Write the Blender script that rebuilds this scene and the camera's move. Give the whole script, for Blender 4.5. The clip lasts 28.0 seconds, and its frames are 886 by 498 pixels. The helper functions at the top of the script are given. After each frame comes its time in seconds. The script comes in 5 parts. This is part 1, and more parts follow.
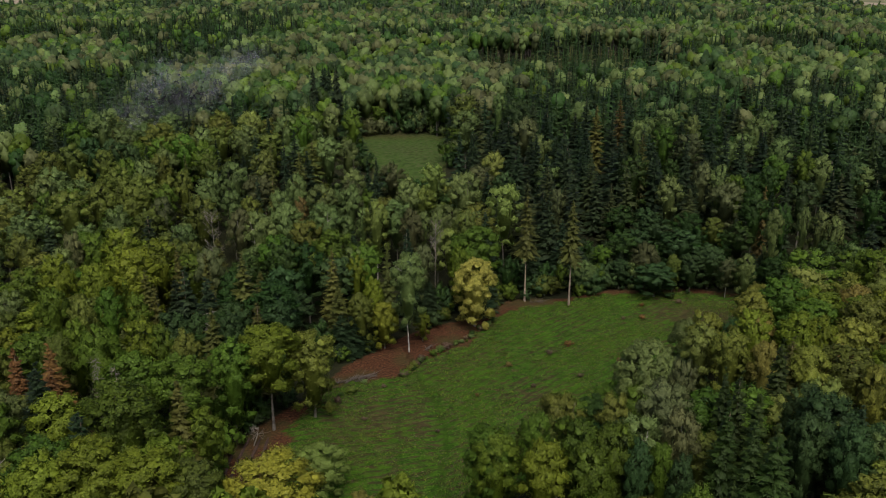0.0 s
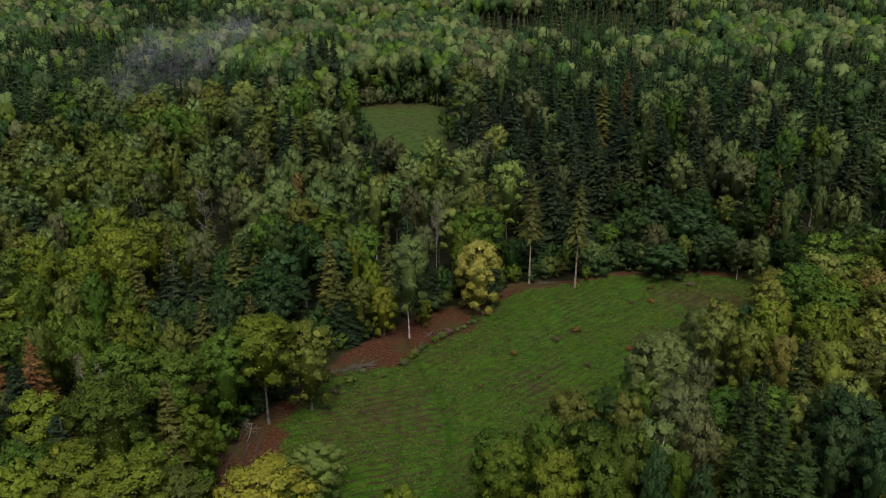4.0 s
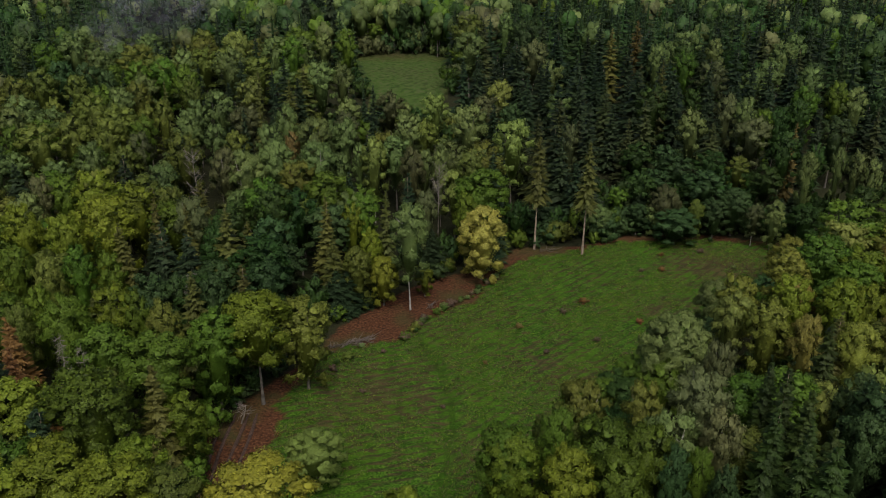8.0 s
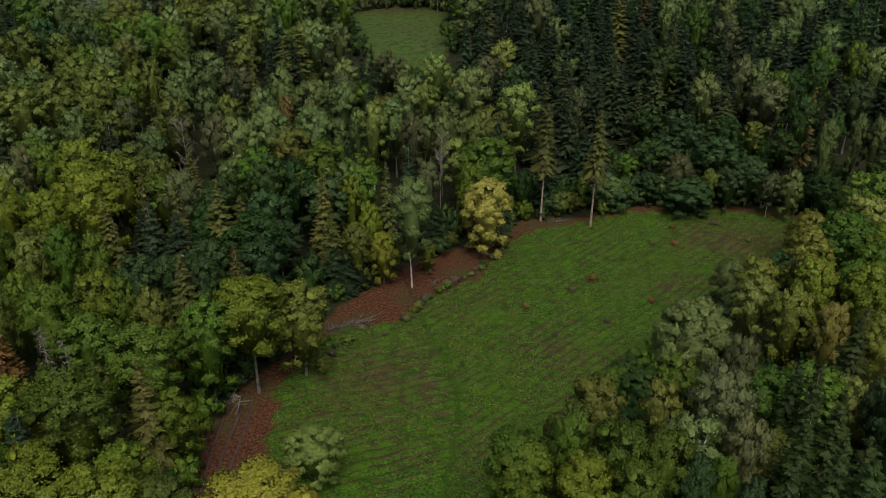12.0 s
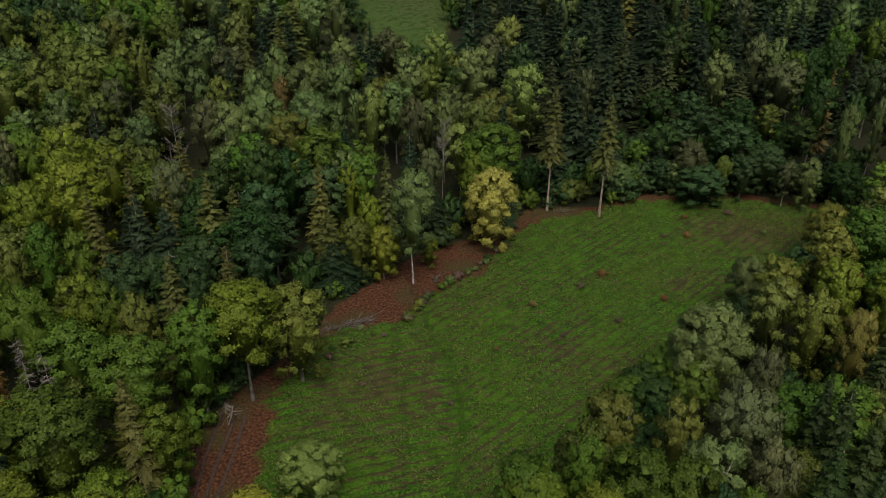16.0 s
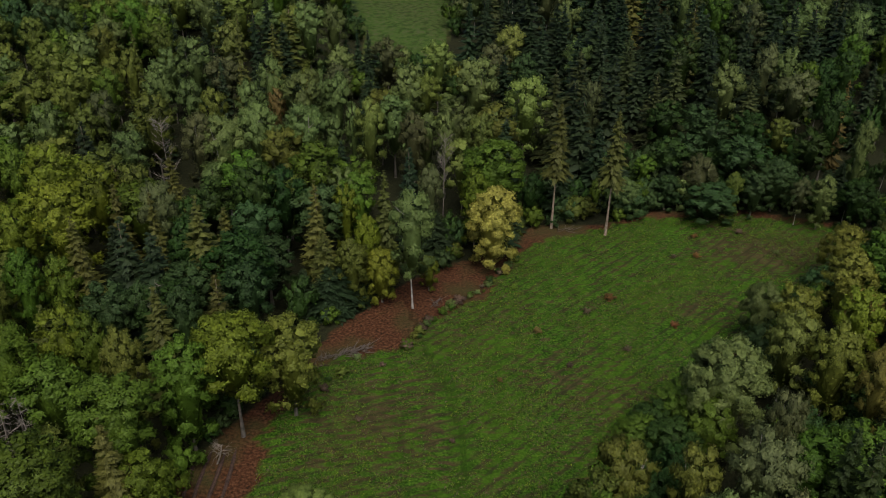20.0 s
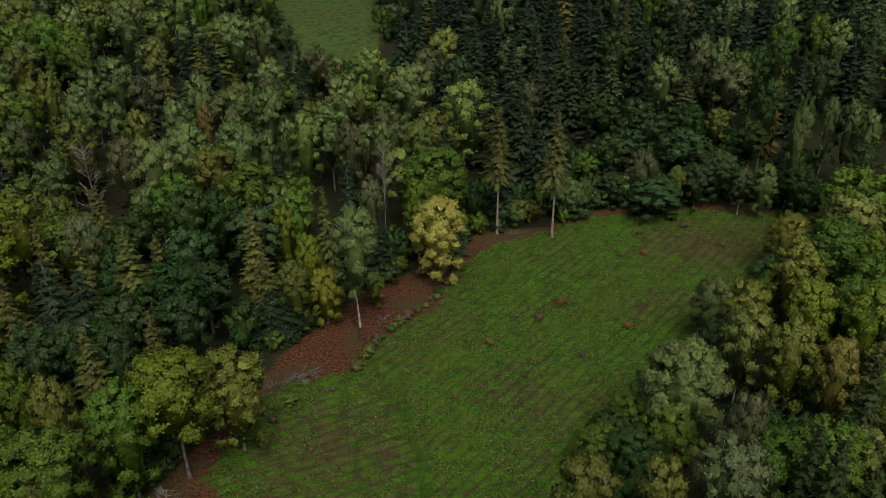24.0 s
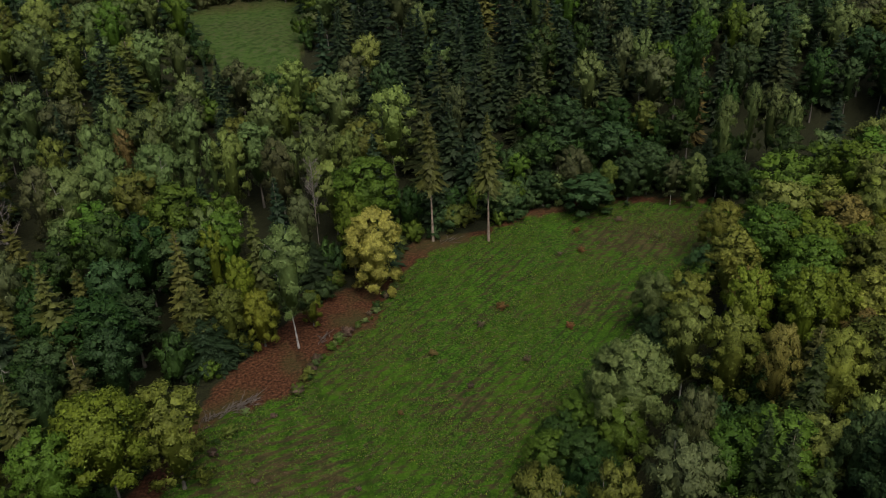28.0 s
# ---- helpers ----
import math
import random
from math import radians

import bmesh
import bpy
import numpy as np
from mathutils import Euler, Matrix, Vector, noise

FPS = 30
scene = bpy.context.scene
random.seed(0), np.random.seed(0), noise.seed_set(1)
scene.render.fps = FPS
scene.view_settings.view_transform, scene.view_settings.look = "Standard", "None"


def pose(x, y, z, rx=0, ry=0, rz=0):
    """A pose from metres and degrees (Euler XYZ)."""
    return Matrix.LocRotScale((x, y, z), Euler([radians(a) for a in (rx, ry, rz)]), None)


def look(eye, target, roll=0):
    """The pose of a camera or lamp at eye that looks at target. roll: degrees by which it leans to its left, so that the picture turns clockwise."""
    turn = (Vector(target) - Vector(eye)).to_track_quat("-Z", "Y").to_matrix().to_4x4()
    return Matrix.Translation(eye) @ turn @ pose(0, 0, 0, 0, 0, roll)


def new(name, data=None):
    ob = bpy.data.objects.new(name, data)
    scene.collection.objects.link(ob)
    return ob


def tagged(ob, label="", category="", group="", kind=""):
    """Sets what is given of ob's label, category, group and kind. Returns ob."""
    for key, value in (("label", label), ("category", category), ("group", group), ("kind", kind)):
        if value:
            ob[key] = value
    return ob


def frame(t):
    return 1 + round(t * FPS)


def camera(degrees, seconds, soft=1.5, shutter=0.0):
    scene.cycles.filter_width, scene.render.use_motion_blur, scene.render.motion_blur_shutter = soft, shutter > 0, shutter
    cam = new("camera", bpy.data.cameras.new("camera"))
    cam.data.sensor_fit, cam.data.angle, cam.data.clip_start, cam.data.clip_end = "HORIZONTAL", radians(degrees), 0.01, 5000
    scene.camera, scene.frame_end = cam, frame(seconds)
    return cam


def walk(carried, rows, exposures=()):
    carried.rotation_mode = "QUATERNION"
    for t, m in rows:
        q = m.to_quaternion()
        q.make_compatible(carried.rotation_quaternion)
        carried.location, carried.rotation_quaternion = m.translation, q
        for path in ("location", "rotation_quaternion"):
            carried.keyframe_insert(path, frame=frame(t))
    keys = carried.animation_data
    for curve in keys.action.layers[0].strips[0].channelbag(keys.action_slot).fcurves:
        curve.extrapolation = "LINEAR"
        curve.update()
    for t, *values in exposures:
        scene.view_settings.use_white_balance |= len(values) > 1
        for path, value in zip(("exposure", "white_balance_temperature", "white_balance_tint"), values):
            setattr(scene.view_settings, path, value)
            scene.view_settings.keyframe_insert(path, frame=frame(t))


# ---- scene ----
cam = camera(55.0, 28.0, soft=0.95)
PATH = [
    (0, (0.00, -0.00, 90.00), (0.00, 94.60, 57.58), -0.10),
    (0.5, (-0.12, 1.25, 90.14), (-0.05, 95.84, 57.71), -0.07),
    (1, (-0.24, 2.49, 90.27), (-0.17, 97.08, 57.82), -0.04),
    (1.5, (-0.36, 3.74, 90.41), (-0.26, 98.30, 57.89), -0.02),
    (2, (-0.48, 4.98, 90.54), (-0.33, 99.33, 57.40), 0.01),
    (2.5, (-0.60, 6.22, 90.68), (-0.43, 100.26, 56.66), 0.03),
    (3, (-0.72, 7.47, 90.80), (-0.53, 101.19, 55.91), 0.05),
    (3.5, (-0.84, 8.73, 90.93), (-0.63, 102.16, 55.28), 0.09),
    (5.5, (-1.34, 13.97, 91.46), (-0.98, 106.18, 52.78), 0.23),
    (6, (-1.49, 15.31, 91.62), (-1.07, 107.20, 52.18), 0.25),
    (6.5, (-1.64, 16.66, 91.77), (-1.17, 108.23, 51.59), 0.28),
    (7, (-1.80, 18.01, 91.94), (-1.28, 109.25, 51.01), 0.30),
    (7.5, (-1.96, 19.36, 92.11), (-1.39, 110.27, 50.46), 0.33),
    (8, (-2.12, 20.71, 92.28), (-1.54, 111.29, 49.90), 0.36),
    (8.5, (-2.28, 22.06, 92.45), (-1.64, 112.29, 49.36), 0.38),
    (9, (-2.44, 23.40, 92.62), (-1.76, 113.29, 48.82), 0.41),
    (9.5, (-2.60, 24.72, 92.79), (-1.86, 114.29, 48.32), 0.43),
    (10, (-2.76, 26.04, 92.94), (-1.97, 115.26, 47.79), 0.45),
    (10.5, (-2.93, 27.35, 93.09), (-2.09, 116.23, 47.28), 0.46),
    (11, (-3.09, 28.64, 93.23), (-2.22, 117.18, 46.75), 0.46),
    (11.5, (-3.24, 29.93, 93.36), (-2.33, 118.14, 46.28), 0.48),
    (12, (-3.40, 31.21, 93.49), (-2.44, 119.08, 45.75), 0.50),
    (12.5, (-3.54, 32.49, 93.61), (-2.54, 120.04, 45.30), 0.52),
    (14.5, (-3.98, 37.55, 93.99), (-2.85, 123.80, 43.40), 0.59),
    (15, (-4.07, 38.80, 94.06), (-2.93, 124.79, 43.04), 0.60),
    (15.5, (-4.15, 40.04, 94.14), (-2.98, 126.01, 43.07), 0.62),
    (16, (-4.23, 41.27, 94.21), (-3.06, 127.24, 43.15), 0.63),
    (16.5, (-4.30, 42.49, 94.28), (-3.10, 128.44, 43.18), 0.65),
    (17, (-4.36, 43.68, 94.36), (-3.15, 129.62, 43.24), 0.68),
    (17.5, (-4.42, 44.84, 94.43), (-3.18, 130.76, 43.27), 0.70),
    (18, (-4.46, 45.96, 94.49), (-3.24, 131.88, 43.35), 0.73),
    (18.5, (-4.49, 47.03, 94.55), (-3.25, 132.93, 43.38), 0.77),
    (19, (-4.50, 48.04, 94.61), (-3.27, 133.93, 43.42), 0.80),
    (19.5, (-4.51, 48.99, 94.65), (-3.32, 134.87, 43.43), 0.80),
    (20, (-4.50, 49.89, 94.69), (-3.21, 135.76, 43.45), 0.78),
    (20.5, (-4.47, 50.74, 94.72), (-2.82, 136.59, 43.47), 0.71),
    (21, (-4.44, 51.55, 94.74), (-2.31, 137.38, 43.47), 0.60),
    (21.5, (-4.39, 52.32, 94.75), (-1.67, 138.11, 43.44), 0.47),
    (23.5, (-3.90, 54.61, 94.62), (2.53, 140.20, 43.30), -0.57),
    (24, (-3.74, 55.07, 94.58), (3.68, 140.60, 43.28), -0.80),
    (24.5, (-3.59, 55.53, 94.53), (4.81, 140.94, 43.21), -1.04),
    (25, (-3.43, 55.97, 94.49), (5.88, 141.31, 43.19), -1.27),
    (25.5, (-3.27, 56.42, 94.44), (6.82, 141.67, 43.14), -1.50),
    (26, (-3.11, 56.87, 94.38), (7.86, 142.02, 43.11), -1.73),
    (26.5, (-2.95, 57.32, 94.33), (8.93, 142.35, 43.04), -1.94),
    (27, (-2.80, 57.78, 94.26), (9.98, 142.67, 42.97), -2.12),
    (27.5, (-2.64, 58.24, 94.20), (10.93, 143.01, 42.92), -2.27),
    (28, (-2.48, 58.71, 94.14), (11.92, 143.35, 42.86), -2.41),
]
walk(cam, [(t, look(eye, target, roll)) for t, eye, target, roll in PATH], [(0, 0.16), (12, 0.12), (28, 0.05)])

# ---- daylight: an overcast sky with the veiled sun high behind the camera ----
SUN_ELEV, SUN_AZ = 60.0, 172.0
world = bpy.data.worlds.new("sky")
world.use_nodes = True
scene.world = world
nt = world.node_tree
sky = nt.nodes.new("ShaderNodeTexSky")
sky.sky_type = "NISHITA"
sky.sun_disc = False
sky.sun_elevation = radians(SUN_ELEV)
sky.sun_rotation = radians(SUN_AZ)
sky.air_density = 1.0
sky.dust_density = 4.0
sky.ozone_density = 0.5
nt.links.new(sky.outputs[0], nt.nodes["Background"].inputs[0])
nt.nodes["Background"].inputs[1].default_value = 0.10
lamp = bpy.data.lights.new("sun", "SUN")
lamp.energy = 2.3
lamp.angle = radians(36)
lamp.color = (1.0, 0.97, 0.93)
sun = new("sun", lamp)
az, el = radians(SUN_AZ), radians(SUN_ELEV)
way = Vector((math.sin(az) * math.cos(el), math.cos(az) * math.cos(el), math.sin(el)))
sun.matrix_world = look(way * 500, (0, 0, 0))



# ---- materials ----
def node_material(name):
    m = bpy.data.materials.new(name)
    m.use_nodes = True
    t = m.node_tree
    return m, t.nodes, t.links, t.nodes["Principled BSDF"]


def math_node(nodes, links, op, a, b):
    n = nodes.new("ShaderNodeMath")
    n.operation = op
    for i, v in enumerate((a, b)):
        if isinstance(v, (int, float)):
            n.inputs[i].default_value = v
        else:
            links.new(v, n.inputs[i])
    return n.outputs[0]


def ramp_node(nodes, links, fac, stops):
    n = nodes.new("ShaderNodeValToRGB")
    links.new(fac, n.inputs[0])
    e = n.color_ramp.elements
    while len(e) < len(stops):
        e.new(0.5)
    for s, (p, c) in zip(e, stops):
        s.position, s.color = p, (*c, 1)
    return n.outputs[0]


def mix_node(nodes, links, fac, a, b, kind="MIX"):
    n = nodes.new("ShaderNodeMix")
    n.data_type, n.blend_type = "RGBA", kind
    for s, v in ((n.inputs[0], fac), (n.inputs[6], a), (n.inputs[7], b)):
        if isinstance(v, (int, float)):
            s.default_value = v
        elif isinstance(v, tuple):
            s.default_value = (*v, 1)
        else:
            links.new(v, s)
    return n.outputs[2]


def noise_node(nodes, links, scale, detail=3.0, vector=None):
    n = nodes.new("ShaderNodeTexNoise")
    n.inputs["Scale"].default_value, n.inputs["Detail"].default_value = scale, detail
    if vector is not None:
        links.new(vector, n.inputs["Vector"])
    return n.outputs[0]


def leaf_material(name, colour, spread=0.32, hue=0.018, glow=0.24):
    """Foliage: every leaf spray and every tree differs a little in hue and lightness."""
    m, nodes, links, bsdf = node_material(name)
    island = nodes.new("ShaderNodeNewGeometry").outputs["Random Per Island"]
    tree = nodes.new("ShaderNodeObjectInfo").outputs["Random"]
    tint = nodes.new("ShaderNodeAttribute")
    tint.attribute_name = "tint"
    each = math_node(nodes, links, "FRACT", math_node(nodes, links, "ADD", tree, tint.outputs["Fac"]), 0.0)
    h = nodes.new("ShaderNodeHueSaturation")
    h.inputs["Color"].default_value = (*colour, 1)
    links.new(math_node(nodes, links, "MULTIPLY_ADD", each, 2 * hue), h.inputs["Hue"])
    h.inputs["Hue"].links[0].from_node.inputs[2].default_value = 0.5 - hue
    a = math_node(nodes, links, "MULTIPLY", island, 2 * spread)
    b = math_node(nodes, links, "MULTIPLY", math_node(nodes, links, "FRACT", math_node(nodes, links, "MULTIPLY", each, 7.31), 0.0), 0.5)
    v = math_node(nodes, links, "ADD", math_node(nodes, links, "ADD", a, b), 0.75 - spread)
    # random mottling in the leaf colour stands in for small shadows among leaf clusters
    shadow_mottle = nodes.new("ShaderNodeTexNoise")
    shadow_mottle.inputs["Scale"].default_value, shadow_mottle.inputs["Detail"].default_value, shadow_mottle.inputs["Roughness"].default_value = 1.6, 4.0, 0.7
    links.new(nodes.new("ShaderNodeNewGeometry").outputs["Position"], shadow_mottle.inputs["Vector"])
    g = math_node(nodes, links, "MULTIPLY", math_node(nodes, links, "SUBTRACT", shadow_mottle.outputs[0], 0.5), 0.55)
    v = math_node(nodes, links, "MULTIPLY", v, math_node(nodes, links, "ADD", g, 1.0))
    links.new(v, h.inputs["Value"])
    links.new(h.outputs[0], bsdf.inputs["Base Color"])
    bump = nodes.new("ShaderNodeBump")
    bump.inputs["Strength"].default_value = 0.5
    bump.inputs["Distance"].default_value = 0.25
    links.new(noise_node(nodes, links, 3.0, 3, nodes.new("ShaderNodeNewGeometry").outputs["Position"]), bump.inputs["Height"])
    links.new(bump.outputs[0], bsdf.inputs["Normal"])
    bsdf.inputs["Roughness"].default_value = 0.5
    bsdf.inputs["Specular IOR Level"].default_value = 0.14
    tr = nodes.new("ShaderNodeBsdfTranslucent")
    links.new(h.outputs[0], tr.inputs["Color"])
    mx = nodes.new("ShaderNodeMixShader")
    mx.inputs[0].default_value = glow
    links.new(bsdf.outputs[0], mx.inputs[1])
    links.new(tr.outputs[0], mx.inputs[2])
    links.new(mx.outputs[0], nodes["Material Output"].inputs[0])
    return m


LEAF = {
    "green": leaf_material("beech_leaves", (0.076, 0.130, 0.015)),
    "lime": leaf_material("lime_green_leaves", (0.132, 0.172, 0.017)),
    "deep": leaf_material("deep_green_leaves", (0.034, 0.070, 0.014)),
    "blue": leaf_material("bluish_leaves", (0.042, 0.076, 0.023)),
    "olive": leaf_material("olive_leaves", (0.112, 0.134, 0.024)),
    "pale": leaf_material("pale_leaves", (0.180, 0.205, 0.034)),
    "yellow": leaf_material("yellowing_leaves", (0.200, 0.206, 0.024)),
    "gold": leaf_material("golden_leaves", (0.430, 0.440, 0.085), 0.35),
    "orange": leaf_material("orange_tinged_leaves", (0.215, 0.180, 0.045)),
    "brown": leaf_material("brown_leaves", (0.140, 0.096, 0.034)),
    "birch": leaf_material("birch_leaves", (0.116, 0.160, 0.046)),
    "birchlime": leaf_material("light_birch_leaves", (0.155, 0.192, 0.042)),
    "grey": leaf_material("grey_green_leaves", (0.096, 0.108, 0.040)),
    "willow": leaf_material("willow_leaves", (0.118, 0.160, 0.046)),
    "needle": leaf_material("spruce_needles", (0.021, 0.036, 0.014), 0.26, 0.02, 0.08),
    "needleolive": leaf_material("olive_spruce_needles", (0.076, 0.082, 0.018), 0.2, 0.025, 0.08),
    "needlegreen": leaf_material("fresh_spruce_needles", (0.026, 0.044, 0.008), 0.26, 0.02, 0.08),
    "needlemid": leaf_material("dull_spruce_needles", (0.038, 0.050, 0.016), 0.26, 0.02, 0.08),
    "weed": leaf_material("weed_leaves", (0.080, 0.140, 0.016)),
    "debris": leaf_material("withered_stalks", (0.100, 0.070, 0.045), 0.4, 0.02, 0.1),
    "rust": leaf_material("rusty_dead_needles", (0.135, 0.062, 0.022), 0.3, 0.02, 0.05),
    "ochre": leaf_material("ochre_needles", (0.100, 0.078, 0.020), 0.2, 0.02, 0.08),
}


def bark_material(name, dark, light, scale):
    m, nodes, links, bsdf = node_material(name)
    pos = nodes.new("ShaderNodeNewGeometry").outputs["Position"]
    big, fine = noise_node(nodes, links, scale, 4, pos), noise_node(nodes, links, scale * 7, 3, pos)
    both = math_node(nodes, links, "MULTIPLY_ADD", fine, 0.4)
    links.new(math_node(nodes, links, "MULTIPLY", big, 0.7), both.node.inputs[2])
    links.new(ramp_node(nodes, links, both, [(0.38, dark), (0.62, light)]), bsdf.inputs["Base Color"])
    bsdf.inputs["Roughness"].default_value = 0.9
    bump = nodes.new("ShaderNodeBump")
    bump.inputs["Strength"].default_value = 0.5
    links.new(both, bump.inputs["Height"])
    links.new(bump.outputs[0], bsdf.inputs["Normal"])
    return m


BARK = {
    "beech": bark_material("grey_bark", (0.05, 0.043, 0.033), (0.14, 0.122, 0.10), 1.2),
    "birch": bark_material("white_birch_bark", (0.14, 0.12, 0.10), (0.42, 0.39, 0.34), 1.0),
    "spruce": bark_material("brown_spruce_bark", (0.13, 0.09, 0.06), (0.34, 0.26, 0.19), 1.3),
    "cut": bark_material("dull_cut_wood", (0.035, 0.026, 0.02), (0.125, 0.10, 0.08), 2.0),
    "dead": bark_material("bleached_dead_wood", (0.10, 0.085, 0.07), (0.27, 0.23, 0.19), 1.5),
}


# ---- mesh helpers ----
def np_mesh(name, verts, faces, material, smooth=False, tint=None, normals=None):
    """A mesh from arrays of vertices and of faces with as many corners each."""
    verts, faces = np.asarray(verts, np.float32), np.asarray(faces, np.int32)
    n, k = faces.shape
    me = bpy.data.meshes.new(name)
    me.vertices.add(len(verts))
    me.vertices.foreach_set("co", verts.ravel())
    me.loops.add(n * k)
    me.loops.foreach_set("vertex_index", faces.ravel())
    me.polygons.add(n)
    me.polygons.foreach_set("loop_start", np.arange(0, n * k, k, dtype=np.int32))
    if smooth:
        me.polygons.foreach_set("use_smooth", np.ones(n, bool))
    if tint is not None:
        me.attributes.new("tint", "FLOAT", "FACE").data.foreach_set("value", np.asarray(tint, np.float32))
    me.update(calc_edges=True)
    if normals is not None:
        me.normals_split_custom_set_from_vertices(unit(np.asarray(normals, np.float32)).tolist())
    if material is not None:
        me.materials.append(material)
    return me


def unit(v):
    return v / np.maximum(np.linalg.norm(v, axis=-1, keepdims=True), 1e-9)


def sprays(r, centre, normal, size, droop=0.0, slim=0.55):
    """Leaf sprays: pointed, uneven pieces at the centres, facing about along the normals."""
    n = len(centre)
    normal = unit(normal + r.normal(0, 0.3, (n, 3)))
    side = unit(np.cross(normal, r.normal(0, 1, (n, 3))))
    along = np.cross(normal, side)
    if droop > 0.5:
        turn = np.where(along[:, 2:3] > 0, -1, 1)
        along, side = along * turn, side * turn
    s = (size * r.uniform(0.6, 1.4, n))[:, None]
    fold = normal * s * r.uniform(0.1, 0.4, n)[:, None]
    low = np.zeros((n, 3))
    low[:, 2] = -droop * s[:, 0]
    w = r.uniform(0.6, 1.25, (3, n, 1))
    a = centre + along * s * w[0] + low - fold
    c = centre + side * s * slim * 1.3 * w[1] - along * s * 0.55 * w[2]
    d = centre - side * s * slim * 1.3 * w[2] - along * s * 0.55 * w[1] - fold * 0.5
    verts = np.stack([a, d, c], 1).reshape(-1, 3)
    return verts, np.arange(3 * n).reshape(-1, 3)


PHI = (1 + 5**0.5) / 2
ICO = unit(np.array([(-1, PHI, 0), (1, PHI, 0), (-1, -PHI, 0), (1, -PHI, 0), (0, -1, PHI), (0, 1, PHI), (0, -1, -PHI), (0, 1, -PHI), (PHI, 0, -1), (PHI, 0, 1), (-PHI, 0, -1), (-PHI, 0, 1)], float))
ICO_FACES = np.array([(0, 11, 5), (0, 5, 1), (0, 1, 7), (0, 7, 10), (0, 10, 11), (1, 5, 9), (5, 11, 4), (11, 10, 2), (10, 7, 6), (7, 1, 8), (3, 9, 4), (3, 4, 2), (3, 2, 6), (3, 6, 8), (3, 8, 9), (4, 9, 5), (2, 4, 11), (6, 2, 10), (8, 6, 7), (9, 8, 1)])


def lumps(r, centre, radius, high=1.0):
    """The dense leafy inside of boughs: uneven lumps at the centres."""
    n = len(centre)
    turn = r.uniform(0, 6.283, n)
    c, q = np.cos(turn)[:, None], np.sin(turn)[:, None]
    v = np.stack([c * ICO[:, 0] - q * ICO[:, 1], q * ICO[:, 0] + c * ICO[:, 1], np.broadcast_to(ICO[:, 2] * high, (n, 12))], -1)
    v = centre[:, None] + v * (np.asarray(radius)[:, None] * r.uniform(0.72, 1.12, (n, 12)))[..., None]
    return v.reshape(-1, 3), (12 * np.arange(n)[:, None, None] + ICO_FACES).reshape(-1, 3)


def joined(parts):
    """Joins (verts, faces) pairs with faces of one size."""
    v, f, at = [], [], 0
    for a, b in parts:
        v.append(a)
        f.append(b + at)
        at += len(a)
    return np.concatenate(v), np.concatenate(f)


def stick(points, radii, sides=6):
    """A tapered, bent limb through the points."""
    points, rings = np.asarray(points, float), []
    for i, p in enumerate(points):
        d = unit(points[min(i + 1, len(points) - 1)] - points[max(i - 1, 0)])
        u = unit(np.cross(d, (0.31, 0.95, 0.05)))
        v = np.cross(d, u)
        a = np.arange(sides) * 2 * math.pi / sides
        rings.append(p + radii[i] * (np.cos(a)[:, None] * u + np.sin(a)[:, None] * v))
    f = []
    for i in range(len(points) - 1):
        for k in range(sides):
            f.append((i * sides + k, i * sides + (k + 1) % sides, (i + 1) * sides + (k + 1) % sides, (i + 1) * sides + k))
    return np.concatenate(rings), np.array(f)


# ---- tree patterns, in metres ----
def trunk_pattern(r, top, radius, limbs, reach, lean=0.6, first=0.45):
    """A trunk with its limbs."""
    k = np.linspace(0, 1, 6)
    bend = r.normal(0, lean, 2)
    line = np.stack([bend[0] * k**1.5, bend[1] * k**1.5, top * k - 0.3], 1)
    parts = [stick(line, radius * (1.15 - 1.0 * k) * np.array([1.4, 1, 1, 1, 1, 1]), 7)]
    for i in range(limbs):
        s = r.uniform(first, 0.92)
        p = np.array([np.interp(s, k, line[:, c]) for c in range(3)])
        a = r.uniform(0, 2 * math.pi)
        out = np.array([math.cos(a), math.sin(a), 0]) * reach * r.uniform(0.5, 1.0)
        up = np.array([0, 0, reach]) * r.uniform(0.5, 1.0)
        parts.append(stick([p, p + out * 0.5 + up * 0.4, p + out + up], radius * np.array([0.4, 0.25, 0.08]), 4))
    return joined(parts)


def ball(steps):
    """A round body of triangles: the twelve-cornered one, each face split in four, steps times."""
    v, f = ICO, ICO_FACES
    for _ in range(steps):
        n = len(v)
        a, b, c = v[f[:, 0]], v[f[:, 1]], v[f[:, 2]]
        k = n + np.arange(len(f))
        p, q, t = k, k + len(f), k + 2 * len(f)
        v = np.concatenate([v, unit(a + b), unit(b + c), unit(c + a)])
        f = np.concatenate([np.stack(x, 1) for x in ((f[:, 0], p, t), (f[:, 1], q, p), (f[:, 2], t, q), (p, q, t))])
    return v, f


